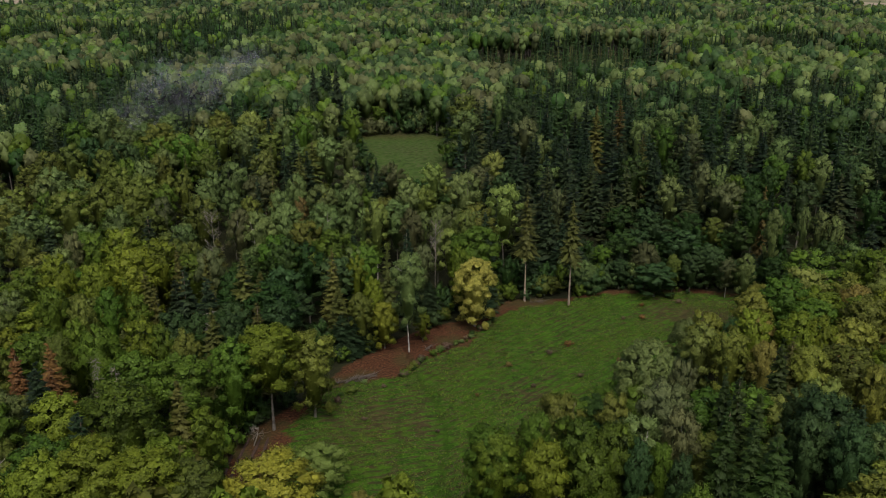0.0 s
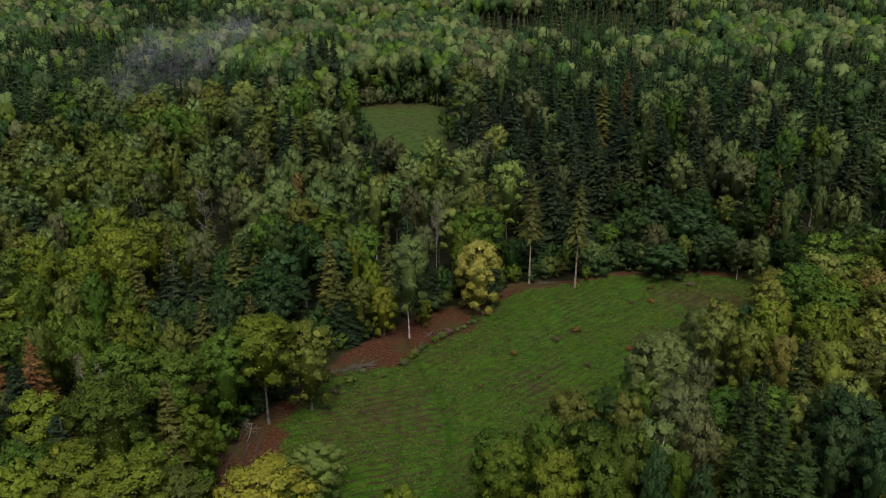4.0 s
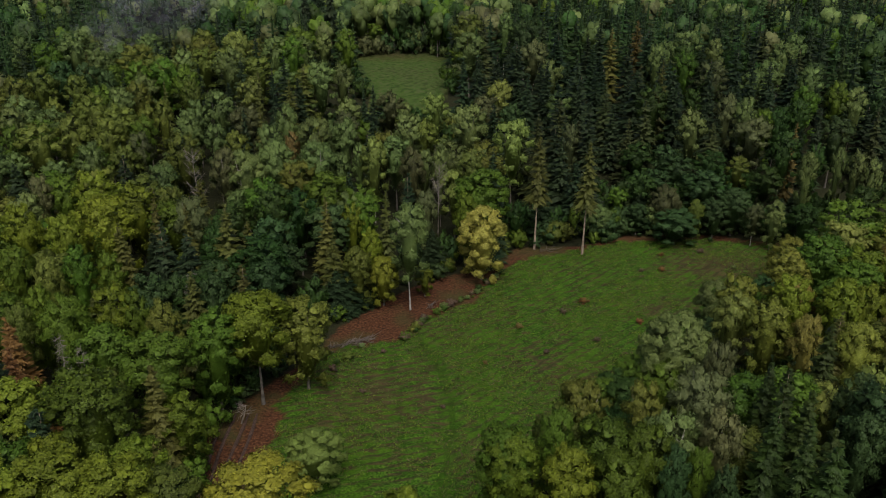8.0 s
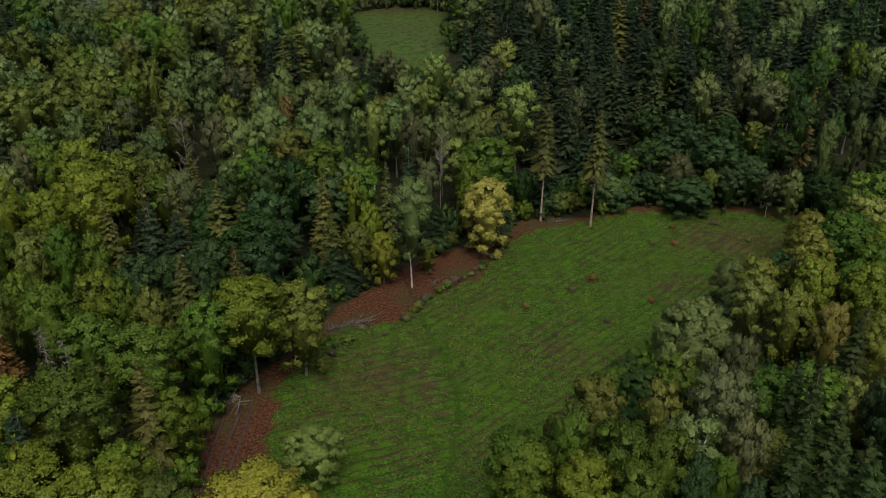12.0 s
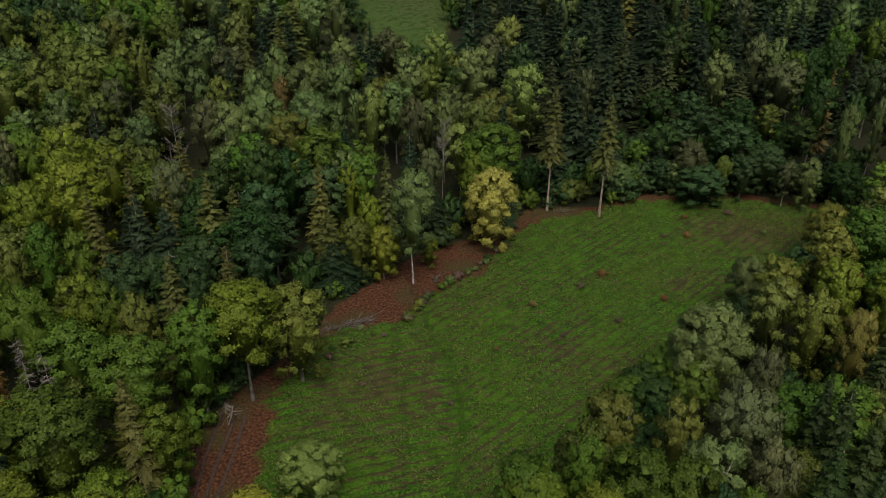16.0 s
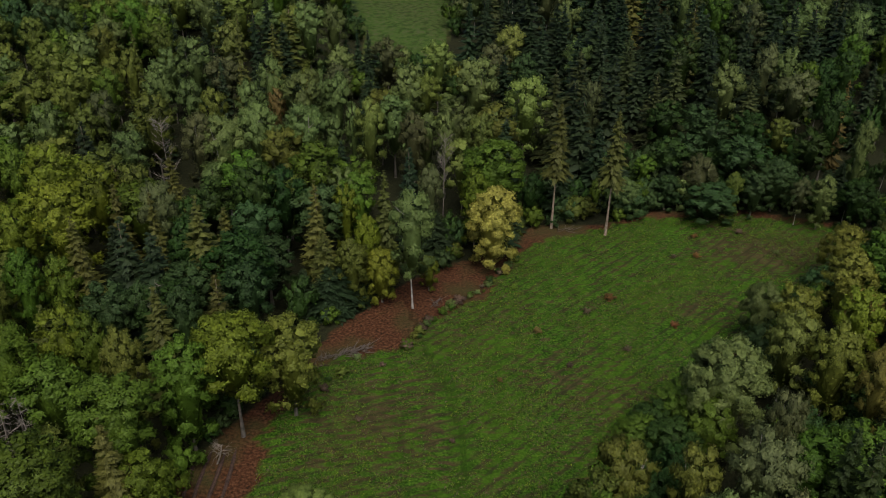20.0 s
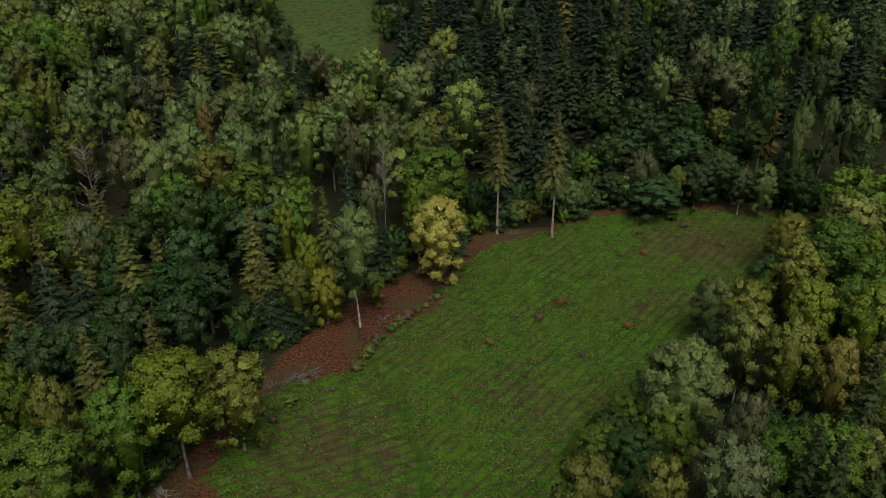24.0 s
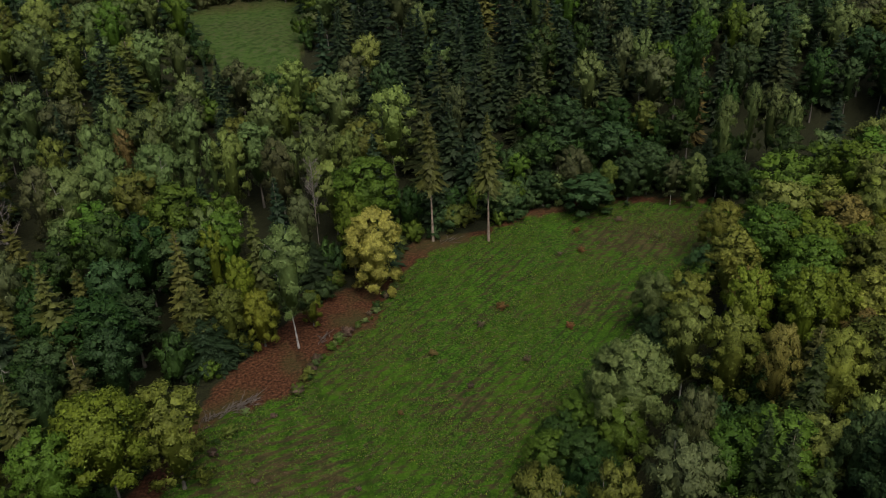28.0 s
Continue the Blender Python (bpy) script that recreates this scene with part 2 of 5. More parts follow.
def broad_crown(r, high, wide, low, boughs, count, size, ragged=0.0, droop=0.0, slim=0.55, tall=0.55, clumps=6, fine=1.0):
    """A broadleaf crown: boughs bulge out of a dome, each carries leafy clumps, and each clump a coat of leaf sprays."""
    dome, rad0 = min(tall * wide, 0.6 * (high - low)), wide / 2
    mid = high - dome
    share = min(0.75, 1.7 * dome / (1.7 * dome + 0.6 * (mid - low)))
    i = np.arange(boughs)
    up = (i + 0.5) / boughs
    z = np.where(up < share, 1 - up / share, -(up - share) / (1 - share))
    a = math.pi * (3 - math.sqrt(5)) * i + r.normal(0, 0.25, boughs)
    rad = np.where(z > 0, np.sqrt(np.maximum(0, 1 - z * z)), 1 + 0.2 * z)
    out = np.stack([rad * np.cos(a), rad * np.sin(a), np.maximum(z, 0)], 1)
    deep = r.uniform(0.70 - 0.12 * ragged, 0.81 + 0.06 * ragged, boughs)
    face = unit(np.stack([out[:, 0], out[:, 1], np.where(z > 0, 0.1 + 0.9 * z, 0.1 + 0.4 * z)], 1))
    c = np.stack([out[:, 0] * rad0 * deep, out[:, 1] * rad0 * deep, mid + np.where(z > 0, z * dome * deep, z * (mid - low) * 0.92)], 1)
    br = wide * r.uniform(0.12, 0.18, boughs) * (24 / boughs) ** 0.35
    k = np.repeat(np.arange(boughs), clumps)
    n = len(k)
    d = unit(r.normal(0, 0.75, (n, 3)) + 0.9 * out[k] + (0, 0, 0.45))
    cc = c[k] + d * (br[k] * r.uniform(0.55, 0.92, n))[:, None] * (1, 1, 0.8)
    cr = br[k] * r.uniform(0.30, 0.62, n) * fine
    axis = unit(0.4 * d + 0.8 * face[k])
    core, f = lumps(r, np.concatenate([c, cc]), np.concatenate([br * 0.62, cr * 0.66]), 0.9 + 0.5 * droop)
    mids, lean = np.repeat(np.concatenate([c, cc]), 12, 0), np.repeat(np.concatenate([face, axis]), 12, 0)
    parts, normals = [(core, f)], [unit(0.45 * unit(core - mids) + 0.65 * lean)]
    weight = cr**1.7
    j = r.choice(n, count, p=weight / weight.sum())
    d = unit(r.normal(0, 0.8, (count, 3)) + 0.9 * axis[j])
    far = r.uniform(0.62, 1.35 + 0.25 * ragged, count) * np.where(r.random(count) < 0.2, r.uniform(1.0, 1.4, count), 1.0)
    at = cc[j] + d * (cr[j] * far)[:, None] * (1, 1, 0.9 + 0.5 * droop)
    parts.append(sprays(r, at, r.normal(0, 0.5, (count, 3)) + d + (0, 0, 0.2), size * r.uniform(0.6, 1.5, count), droop, slim))
    normals.append(np.repeat(unit(0.4 * d + 0.75 * axis[j] + r.normal(0, 0.32, (count, 3))), 3, 0))
    j = r.choice(boughs, count // 5, p=br**2 / (br**2).sum())
    d = unit(r.normal(0, 1, (len(j), 3)) + 0.5 * out[j])
    at = c[j] + d * (br[j] * r.uniform(0.62, 1.0, len(j)))[:, None]
    parts.append(sprays(r, at, d + r.normal(0, 0.4, d.shape), size * 1.25, droop, slim))
    normals.append(np.repeat(unit(0.4 * d + 0.7 * face[j] + r.normal(0, 0.25, d.shape)), 3, 0))
    d = unit(r.normal(0, 1, (count // 6, 3)))
    at = d * np.stack([rad0 * r.uniform(0.42, 0.66, len(d))] * 2 + [np.where(d[:, 2] < 0, 0.9 * (mid - low), 0.55 * dome)], 1) + (0, 0, mid)
    parts.append(sprays(r, at, d + r.normal(0, 0.4, d.shape), size * 1.5, droop, slim))
    normals.append(np.repeat(unit(d * (1, 1, 0.5) + (0, 0, 0.2) + r.normal(0, 0.25, d.shape)), 3, 0))
    v, f = ball(1)
    deep = 0.42 * r.uniform(0.85, 1.1, len(v))
    skin = v * np.stack([rad0 * deep, rad0 * deep, np.where(v[:, 2] < 0, 0.85 * (mid - low), dome * deep)], 1) + (0, 0, mid)
    parts.append((skin, f))
    normals.append(v)
    return *joined(parts), np.concatenate(normals)


def spruce_crown(r, high, wide, low, levels, round_, limp=0.45, dense=5, fine=1.0):
    """A conifer: tiers of jutting boughs, each a fan of ragged twigs, unlike in length, with dark gaps between, out of a pointed top."""
    at, way, reach_, tilt = [], [], [], []
    for i in range(levels):
        s = ((i + 0.35 * r.random()) / levels) ** 0.92
        z = low + (high - low) * s
        reach = 0.5 * wide * (1 - s) ** 0.8 * r.uniform(0.85, 1.1) + 0.15
        if i == 0:
            reach *= 0.75
        n = max(5, int(round_ * (1 - 0.5 * s)))
        a0 = r.uniform(0, 6.28)
        for k in range(n):
            a = a0 + 2 * math.pi * k / n + r.normal(0, 0.25)
            at.append((0, 0, z + r.normal(0, 0.6)))
            way.append((math.cos(a), math.sin(a), 0))
            reach_.append(reach * r.uniform(0.55, 1.22))
            tilt.append(-limp * r.uniform(0.3, 1.3) + 0.45 * s)
    at, way, l, t = np.array(at), np.array(way), np.array(reach_), np.array(tilt)
    n = len(l)
    side = np.stack([-way[:, 1], way[:, 0], 0 * l], 1)
    wide_ = (0.16 + 0.15 * l)[:, None] * r.uniform(0.75, 1.25, (n, 1))
    drop = np.stack([0 * l, 0 * l, t * l], 1)
    tip, half = at + way * l[:, None] + drop, at + way * (0.55 * l)[:, None] + 0.5 * drop
    hang = np.stack([0 * l, 0 * l, 0.25 + 0.1 * l], 1)
    kite = np.stack([at, half - side * wide_ - hang, tip, half + side * wide_ - hang, half + 0.4 * hang], 1).reshape(-1, 3)
    one = np.array([(0, 1, 4), (1, 2, 4), (2, 3, 4), (3, 0, 4)])
    parts, normals = [(kite, (5 * np.arange(n)[:, None, None] + one).reshape(-1, 3))], [np.repeat(unit(0.6 * way + (0, 0, 0.7) + r.normal(0, 0.12, (n, 3))), 5, 0)]
    for j in range(dense):
        u = np.minimum((j + 0.9 * r.random(n) + 0.35) / dense, 1.05)
        spread = r.normal(0, 0.15, n) * (0.4 + l * u)
        p = at + way * (l * u)[:, None] + side * spread[:, None]
        p[:, 2] += t * l * u**1.3 + r.normal(0, 0.08, n) - 0.35 * np.abs(spread)
        q = ((0.20 + 0.12 * l * (1.2 - 0.6 * u)) * fine * r.uniform(0.7, 1.3, n))[:, None]
        d = unit(way + side * (np.sign(spread) * r.uniform(0, 0.9, n))[:, None] + np.stack([0 * l, 0 * l, t - r.uniform(0, 0.5, n)], 1))
        w = unit(np.cross(d, (0, 0, 1)) + r.normal(0, 0.25, (n, 3)))
        v = np.stack([p + d * q * 1.2, p - d * q * 0.6 - w * q * 0.45, p - d * q * 0.6 + w * q * 0.45], 1).reshape(-1, 3)
        parts.append((v, np.arange(3 * n).reshape(-1, 3)))
        normals.append(np.repeat(unit(way * (0.3 + 0.5 * u)[:, None] + (0, 0, 0.75) + r.normal(0, 0.22, (n, 3))), 3, 0))
    zs = np.linspace(low + 0.3, high - 0.2, 6)
    v, f = stick(np.stack([0 * zs, 0 * zs, zs], 1), 0.09 * wide * (1 - (zs - low) / (high - low)) ** 0.7 + 0.04, 6)
    normals.append(unit(v * (1, 1, 0) + (0, 0, 1e-3)))
    parts.append(split_tris(v, f))
    return *joined(parts), np.concatenate(normals)


def split_tris(v, f):
    """Four-cornered faces, some with a doubled corner, as triangles."""
    t = np.concatenate([f[:, [0, 1, 2]], f[:, [0, 2, 3]]])
    return v, t[(t[:, 0] != t[:, 1]) & (t[:, 1] != t[:, 2]) & (t[:, 2] != t[:, 0])]


def dead_limbs(r, top, radius, limbs, reach, rise):
    """Bare boughs and twigs."""
    parts = [stick([(0, 0, -0.3), (0.2, 0, top * 0.5), (0.4, 0.3, top)], [radius, radius * 0.7, radius * 0.12], 6)]
    for i in range(limbs):
        s = r.uniform(0.45, 0.97)
        p = np.array([0.4 * s, 0.2 * s, top * s])
        a = r.uniform(0, 6.28)
        d = np.array([math.cos(a), math.sin(a), 0])
        l = reach * r.uniform(0.5, 1.1) * (1.25 - s * 0.6)
        q = p + d * l * 0.5 + (0, 0, rise * l * r.uniform(0.3, 0.6))
        e = p + d * l + (0, 0, rise * l * r.uniform(0.8, 1.3))
        parts.append(stick([p, q, e], radius * np.array([0.3, 0.2, 0.06]), 4))
        for k in range(7):
            b = p + (e - p) * r.uniform(0.35, 0.95)
            x = unit(d + r.normal(0, 0.6, 3) + (0, 0, rise)) * r.uniform(0.6, 1.5)
            parts.append(stick([b, b + x], radius * np.array([0.13, 0.04]), 3))
    return joined(parts)


r = np.random.default_rng(11)


def pattern(name, size, bark, trunks, crowns):
    """Shared trunk and crown meshes of one kind of tree, with the height and width that they are drawn in."""
    t = [np_mesh(name + "_trunk", *x, BARK[bark], True) for x in trunks]
    c = [np_mesh(name + "_crown", v, f, LEAF["green"], True, None, n) for v, f, n in crowns]
    return size, t, c


KINDS = {
    "beech": pattern("beech", (24, 10), "beech", [trunk_pattern(r, 19, 0.24, 4, 2.0) for _ in range(3)], [broad_crown(r, 24, 10, 4.5, 32 + 3 * (i % 3), 4600, 0.20, 0.4, tall=0.82, clumps=7, fine=0.85) for i in range(7)]),
    "nearbeech": pattern("near_beech", (24, 10), "beech", [trunk_pattern(r, 19, 0.24, 4, 2.0) for _ in range(3)], [broad_crown(r, 24, 10, 7, 30, 9500, 0.15, 0.4, tall=0.88, clumps=9, fine=0.8) for i in range(5)]),
    "nearedge": pattern("near_edge_beech", (24, 10), "beech", [trunk_pattern(r, 19, 0.24, 4, 2.0) for _ in range(2)], [broad_crown(r, 24, 10, 1.0, 42, 11000, 0.155, 0.5, tall=0.88, clumps=8, fine=0.8) for i in range(3)]),
    "inner": pattern("inner_beech", (24, 10), "beech", [trunk_pattern(r, 19, 0.22, 0, 2) for _ in range(2)], [broad_crown(r, 24, 10, 5, 26, 2000, 0.235, 0.4, tall=0.85, clumps=4, fine=0.9) for _ in range(7)]),
    "edge": pattern("edge_beech", (20, 10), "beech", [trunk_pattern(r, 16, 0.22, 5, 2.0, 0.5, 0.2) for _ in range(2)], [broad_crown(r, 20, 10, 0.8, 40, 6500, 0.19, 0.5, tall=0.82, clumps=7, fine=0.85) for _ in range(4)]),
    "tallbeech": pattern("tall_beech", (24, 10), "beech", [trunk_pattern(r, 20, 0.2, 6, 2.4, 0.9) for _ in range(2)], [broad_crown(r, 24, 10, 7.5, 34, 10000, 0.16, 0.7, 0.3, tall=0.7, clumps=8, fine=0.8) for _ in range(3)]),
    "maple": pattern("maple", (19, 10.5), "beech", [trunk_pattern(r, 15, 0.24, 6, 2.2, 0.4, 0.2) for _ in range(2)], [broad_crown(r, 19, 10.5, 0.3, 52, 15000, 0.145, 0.5, 0.3, tall=0.85, clumps=9, fine=0.75) for _ in range(2)]),
    "birch": pattern("birch", (24, 8.5), "birch", [trunk_pattern(r, 22, 0.14, 5, 1.6, 0.8) for _ in range(3)], [broad_crown(r, 24, 8.5, 4.5, 28, 5600, 0.155, 0.6, 0.7, 0.40, 0.9, 7, 0.85) for _ in range(5)]),
    "innerbirch": pattern("inner_birch", (24, 8.5), "beech", [trunk_pattern(r, 22, 0.15, 0, 1.6, 0.8) for _ in range(2)], [broad_crown(r, 24, 8.5, 5, 24, 2000, 0.21, 0.5, 0.6, 0.45, 0.9, 4, 0.95) for _ in range(5)]),
    "tallbirch": pattern("tall_birch", (21, 7), "birch", [trunk_pattern(r, 19.5, 0.13, 9, 1.6, 1.0, 0.4) for _ in range(2)], [broad_crown(r, 21, 7, 5.0, 26, 6500, 0.155, 0.8, 0.5, 0.45, 0.9, 7, 0.85) for _ in range(2)]),
    "willow": pattern("willow", (14, 9), "beech", [trunk_pattern(r, 10, 0.22, 6, 2.0, 0.4, 0.2) for _ in range(2)], [broad_crown(r, 14, 9, 0.2, 50, 15000, 0.105, 0.4, 0.3, 0.42, 0.75, 8, 0.7) for _ in range(4)]),
    "shrub": pattern("shrub", (6, 6), "beech", [trunk_pattern(r, 3.5, 0.08, 5, 1.2, 0.2, 0.1) for _ in range(2)], [broad_crown(r, 6, 6, 0.1, 14, 900, 0.16, 1.0, 0.2, 0.5, clumps=3, fine=0.9) for _ in range(4)]),
    "farshrub": pattern("far_shrub", (6, 6), "beech", [trunk_pattern(r, 3.5, 0.08, 0, 1.2, 0.2, 0.1)], [broad_crown(r, 6, 6, 0.1, 10, 420, 0.26, 1.0, 0.2, 0.5, clumps=2) for _ in range(4)]),
    "farspruce": pattern("far_spruce", (26, 7.4), "spruce", [trunk_pattern(r, 25.4, 0.24, 0, 1, 0.15) for _ in range(2)], [spruce_crown(r, 26, 7.4, 1.0, 22 + i % 3, 13, 0.5, 5, 1.0) for i in range(5)]),
    "nearspruce": pattern("near_spruce", (26, 7.4), "spruce", [trunk_pattern(r, 25.4, 0.24, 0, 1, 0.15) for _ in range(2)], [spruce_crown(r, 26, 7.4, 1.0, 32 + i, 18, 0.55, 18, 0.58) for i in range(2)]),
    "spruce": pattern("spruce", (26, 7.4), "spruce", [trunk_pattern(r, 25.4, 0.24, 0, 1, 0.15) for _ in range(2)], [spruce_crown(r, 26, 7.4, 1.0, 27 + i % 3, 15, 0.5, 9, 0.85) for i in range(4)]),
    "pole": pattern("pole_spruce", (27, 5.2), "spruce", [trunk_pattern(r, 26.4, 0.22, 14, 1.0, 0.3, 0.3) for _ in range(2)], [spruce_crown(r, 27, 6.4, 12.0, 20, 13, 0.7, 12, 0.8) for _ in range(2)]),
}
BARE = {
    "dead": ((26, 8), [np_mesh("dead_limbs", *dead_limbs(r, 25.5, 0.15, 46, 3.4, 0.8), BARK["dead"], True) for _ in range(2)]),
    "deadspruce": ((24, 5), [np_mesh("dead_spruce_limbs", *dead_limbs(r, 23.8, 0.18, 46, 2.2, -0.15), BARK["dead"], True) for _ in range(2)]),
}
NAMES = {"nearedge": "beech_tree", "beech": "beech_tree", "inner": "beech_tree", "innerbirch": "birch_tree", "tallbeech": "beech_tree", "nearbeech": "beech_tree", "edge": "beech_tree", "maple": "maple_tree", "birch": "birch_tree", "tallbirch": "birch_tree", "willow": "willow_bush", "shrub": "shrub", "farshrub": "shrub", "spruce": "spruce_tree", "farspruce": "spruce_tree", "nearspruce": "spruce_tree", "pole": "spruce_tree", "dead": "dead_tree", "deadspruce": "dead_tree"}
TONE_WORDS = {
    "green": "mid-green", "lime": "yellow-green", "deep": "deep green", "blue": "dark bluish-green", "olive": "dull olive-green", "pale": "pale green", "yellow": "yellowing", "gold": "golden-yellow",
    "orange": "orange-tinged", "brown": "brownish", "birch": "light grey-green", "birchlime": "light yellow-green", "grey": "greyish-green", "willow": "grey-green",
    "needle": "dark green", "weed": "weedy green", "debris": "withered purplish-brown", "needleolive": "olive-green", "needlemid": "dull green", "needlegreen": "deep mossy-green", "rust": "rusty dead", "ochre": "ochre-tinged",
}
SHAPE_WORDS = {
    "nearedge": "broadleaf tree leafy to the ground beside the clearing",
    "inner": "broadleaf tree crowded within the forest", "innerbirch": "birch crowded within the forest",
    "nearbeech": "broadleaf tree with a dense domed crown", "beech": "broadleaf tree with a dense domed crown", "tallbeech": "broadleaf tree with bare trunk at the clearing's edge", "edge": "broadleaf tree leafy to the ground beside the clearing", "maple": "autumn tree on the clearing's edge",
    "birch": "birch with a loose drooping crown", "tallbirch": "slim birch with a bare pale trunk", "willow": "bushy willow beside the clearing",
    "farspruce": "pointed spruce within the forest", "nearspruce": "pointed spruce with drooping boughs", "spruce": "pointed spruce with drooping boughs", "farshrub": "leafy shrub beside the clearing", "shrub": "leafy shrub beside the clearing", "pole": "tall spruce with a long bare trunk",
}
CLEARING = [(-46, 112), (-43, 140), (-37, 152), (-28, 166), (-23, 178), (-15, 189), (-4, 200), (8, 206), (19, 220), (34, 219), (47, 226), (68, 228), (90, 221), (95, 212), (84, 203), (72, 192), (58, 180), (48, 168), (40, 156), (32, 146), (24, 137), (12, 130), (0, 122), (-12, 116), (-28, 112)]
placed = []


def smooth(a, b, x):
    t = np.clip((x - a) / (b - a), 0, 1)
    return t * t * (3 - 2 * t)


def ground_z(x, y):
    """The lie of the land: flat clearing, a gentle rise behind it, hills far off."""
    x, y = np.asarray(x, float), np.asarray(y, float)
    return 14 * smooth(230, 340, y) + 8 * smooth(340, 700, y) + 75 * smooth(1700, 4200, np.hypot(x, y))


def edge_gap(x, y):
    """How far a spot lies from the clearing's rim."""
    best = 1e9
    for (a, b), (c, d) in zip(CLEARING, CLEARING[1:] + CLEARING[:1]):
        t = min(1, max(0, ((x - a) * (c - a) + (y - b) * (d - b)) / ((c - a) ** 2 + (d - b) ** 2)))
        best = min(best, math.hypot(x - a - t * (c - a), y - b - t * (d - b)))
    return best


def free_spot(x, y, gap):
    return all((x - a) ** 2 + (y - b) ** 2 > (gap + 0.2 * w) ** 2 for a, b, w in placed)


def plant(kind, tone, x, y, h, w):
    """One tree with its trunk and crown, h metres high and w metres wide, standing at x, y."""
    i = len(placed)
    placed.append((x, y, w))
    if kind in ("beech", "inner") and y < 232 and edge_gap(x, y) < 8:
        kind = "edge"
    if kind == "nearbeech" and y > 118 and edge_gap(x, y) < 9:
        kind = "nearedge"
    if kind in ("spruce", "farspruce", "nearspruce"):
        w *= 1.5
    if y > 190:
        kind = {"beech": "inner"}.get(kind, kind)
    if y > 240:
        kind = {"birch": "innerbirch", "spruce": "farspruce", "shrub": "farshrub"}.get(kind, kind)
    # trees farther back are duller: partly their own tone, partly haze painted in
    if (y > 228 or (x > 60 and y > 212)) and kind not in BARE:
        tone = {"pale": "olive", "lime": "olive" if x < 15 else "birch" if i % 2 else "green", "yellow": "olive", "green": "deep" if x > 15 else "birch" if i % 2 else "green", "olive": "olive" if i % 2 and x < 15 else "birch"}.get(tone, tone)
    z = float(ground_z(x, y))
    here = pose(x, y, z, 0, 0, (i * 137.5) % 360)
    if kind in BARE:
        (h0, w0), bare = BARE[kind]
        ob = tagged(new("dead_tree", bare[i % 2]), "bare dead tree with bleached grey limbs in the forest", "tree", "dead trees")
        ob.matrix_basis = here @ Matrix.Diagonal((w / w0, w / w0, h / h0, 1))
        return ob
    (h0, w0), trunks, crowns = KINDS[kind]
    name = NAMES[kind]
    if name == "beech_tree" and tone in ("lime", "yellow", "pale"):
        name = "linden_tree"
    if name == "beech_tree" and tone in ("olive", "orange", "brown"):
        name = "oak_tree"
    ob = tagged(new(name), TONE_WORDS[tone] + " " + SHAPE_WORDS[kind], "bush" if kind in ("willow", "shrub", "farshrub") else "tree", name.replace("_", " ") + "s of the forest")
    ob.empty_display_size = 0.5
    ob.matrix_basis = here @ Matrix.Diagonal((w / w0, w / w0, h / h0, 1))
    t = new("trunk", trunks[i % len(trunks)])
    c = new("crown", crowns[(i * 5 + i // 7) % len(crowns)])
    c.material_slots[0].link = "OBJECT"
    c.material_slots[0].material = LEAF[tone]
    t.parent = c.parent = ob
    return ob


# ---- the ground: one sheet, fine where the clearing lies ----
GRASS = [(-30, 112), (-30.5, 146), (-31, 153), (-28, 160), (-25, 168), (-22, 170), (-12, 172.5), (-8.5, 175), (-4.5, 182.5), (6, 190), (14.5, 206), (20, 213), (27, 215), (47, 223), (68, 225), (90, 219), (95, 212), (84, 203), (72, 192), (58, 180), (48, 168), (40, 156), (32, 146), (24, 137), (12, 130), (0, 122), (-12, 116)]
FAR_CLEARING = [(-42, 363), (-37, 345), (-31, 330), (-25, 312), (-17, 299), (-5, 299), (0, 318), (4, 345), (3, 373), (-12, 381), (-28, 379)]


def inside(poly, x, y):
    hit = np.zeros(np.shape(x), bool)
    n = len(poly)
    for i in range(n):
        (x0, y0), (x1, y1) = poly[i], poly[(i + 1) % n]
        if y0 == y1:
            continue
        hit ^= ((y0 > y) != (y1 > y)) & (x < (x1 - x0) * (y - y0) / (y1 - y0) + x0)
    return hit


def wobble(x, y, f=1.0):
    return np.sin(x * 0.9 * f + 1.3 * np.sin(y * 0.53 * f)) + np.sin(y * 1.1 * f + 1.7 * np.sin(x * 0.41 * f)) + 0.6 * np.sin(2.3 * f * (x + y)) + 0.5 * np.sin(3.1 * f * (x - 0.7 * y))


FURROW, WEST_FURROW, EAST_FURROW = radians(35), radians(20), radians(44)


def axis_steps(fine0, fine1, step, reach0, reach1):
    out = list(np.arange(fine0, fine1 + 1e-6, step))
    d = step
    while out[-1] < reach1:
        d = min(d * 1.16, 120)
        out.append(out[-1] + d)
    d, left = step, []
    at = out[0]
    while at > reach0:
        d = min(d * 1.16, 120)
        at -= d
        left.append(at)
    return np.array(left[::-1] + out)


gx, gy = axis_steps(-50, 100, 1.0, -4300, 4300), axis_steps(108, 232, 1.0, -2500, 4600)
X, Y = np.meshgrid(gx, gy)
wob = wobble(X, Y)
grass = inside(GRASS, X + 0.5 * wob, Y + 0.5 * wobble(Y, X)) | inside(FAR_CLEARING, X, Y)
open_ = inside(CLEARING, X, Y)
Z = ground_z(X, Y)
Z = Z + np.where(grass & (Y < 300), 0.06 * wobble(X, Y, 0.9), 0.0) + np.where(open_, 0.06 * wobble(X, Y, 1.4), 0.12 * wobble(X, Y, 0.6))
ny, nx = X.shape
idx = np.arange(nx * ny).reshape(ny, nx)
quads = np.stack([idx[:-1, :-1], idx[:-1, 1:], idx[1:, 1:], idx[1:, :-1]], -1).reshape(-1, 4)

m_ground, nodes, links, bsdf = node_material("grassy_ground")
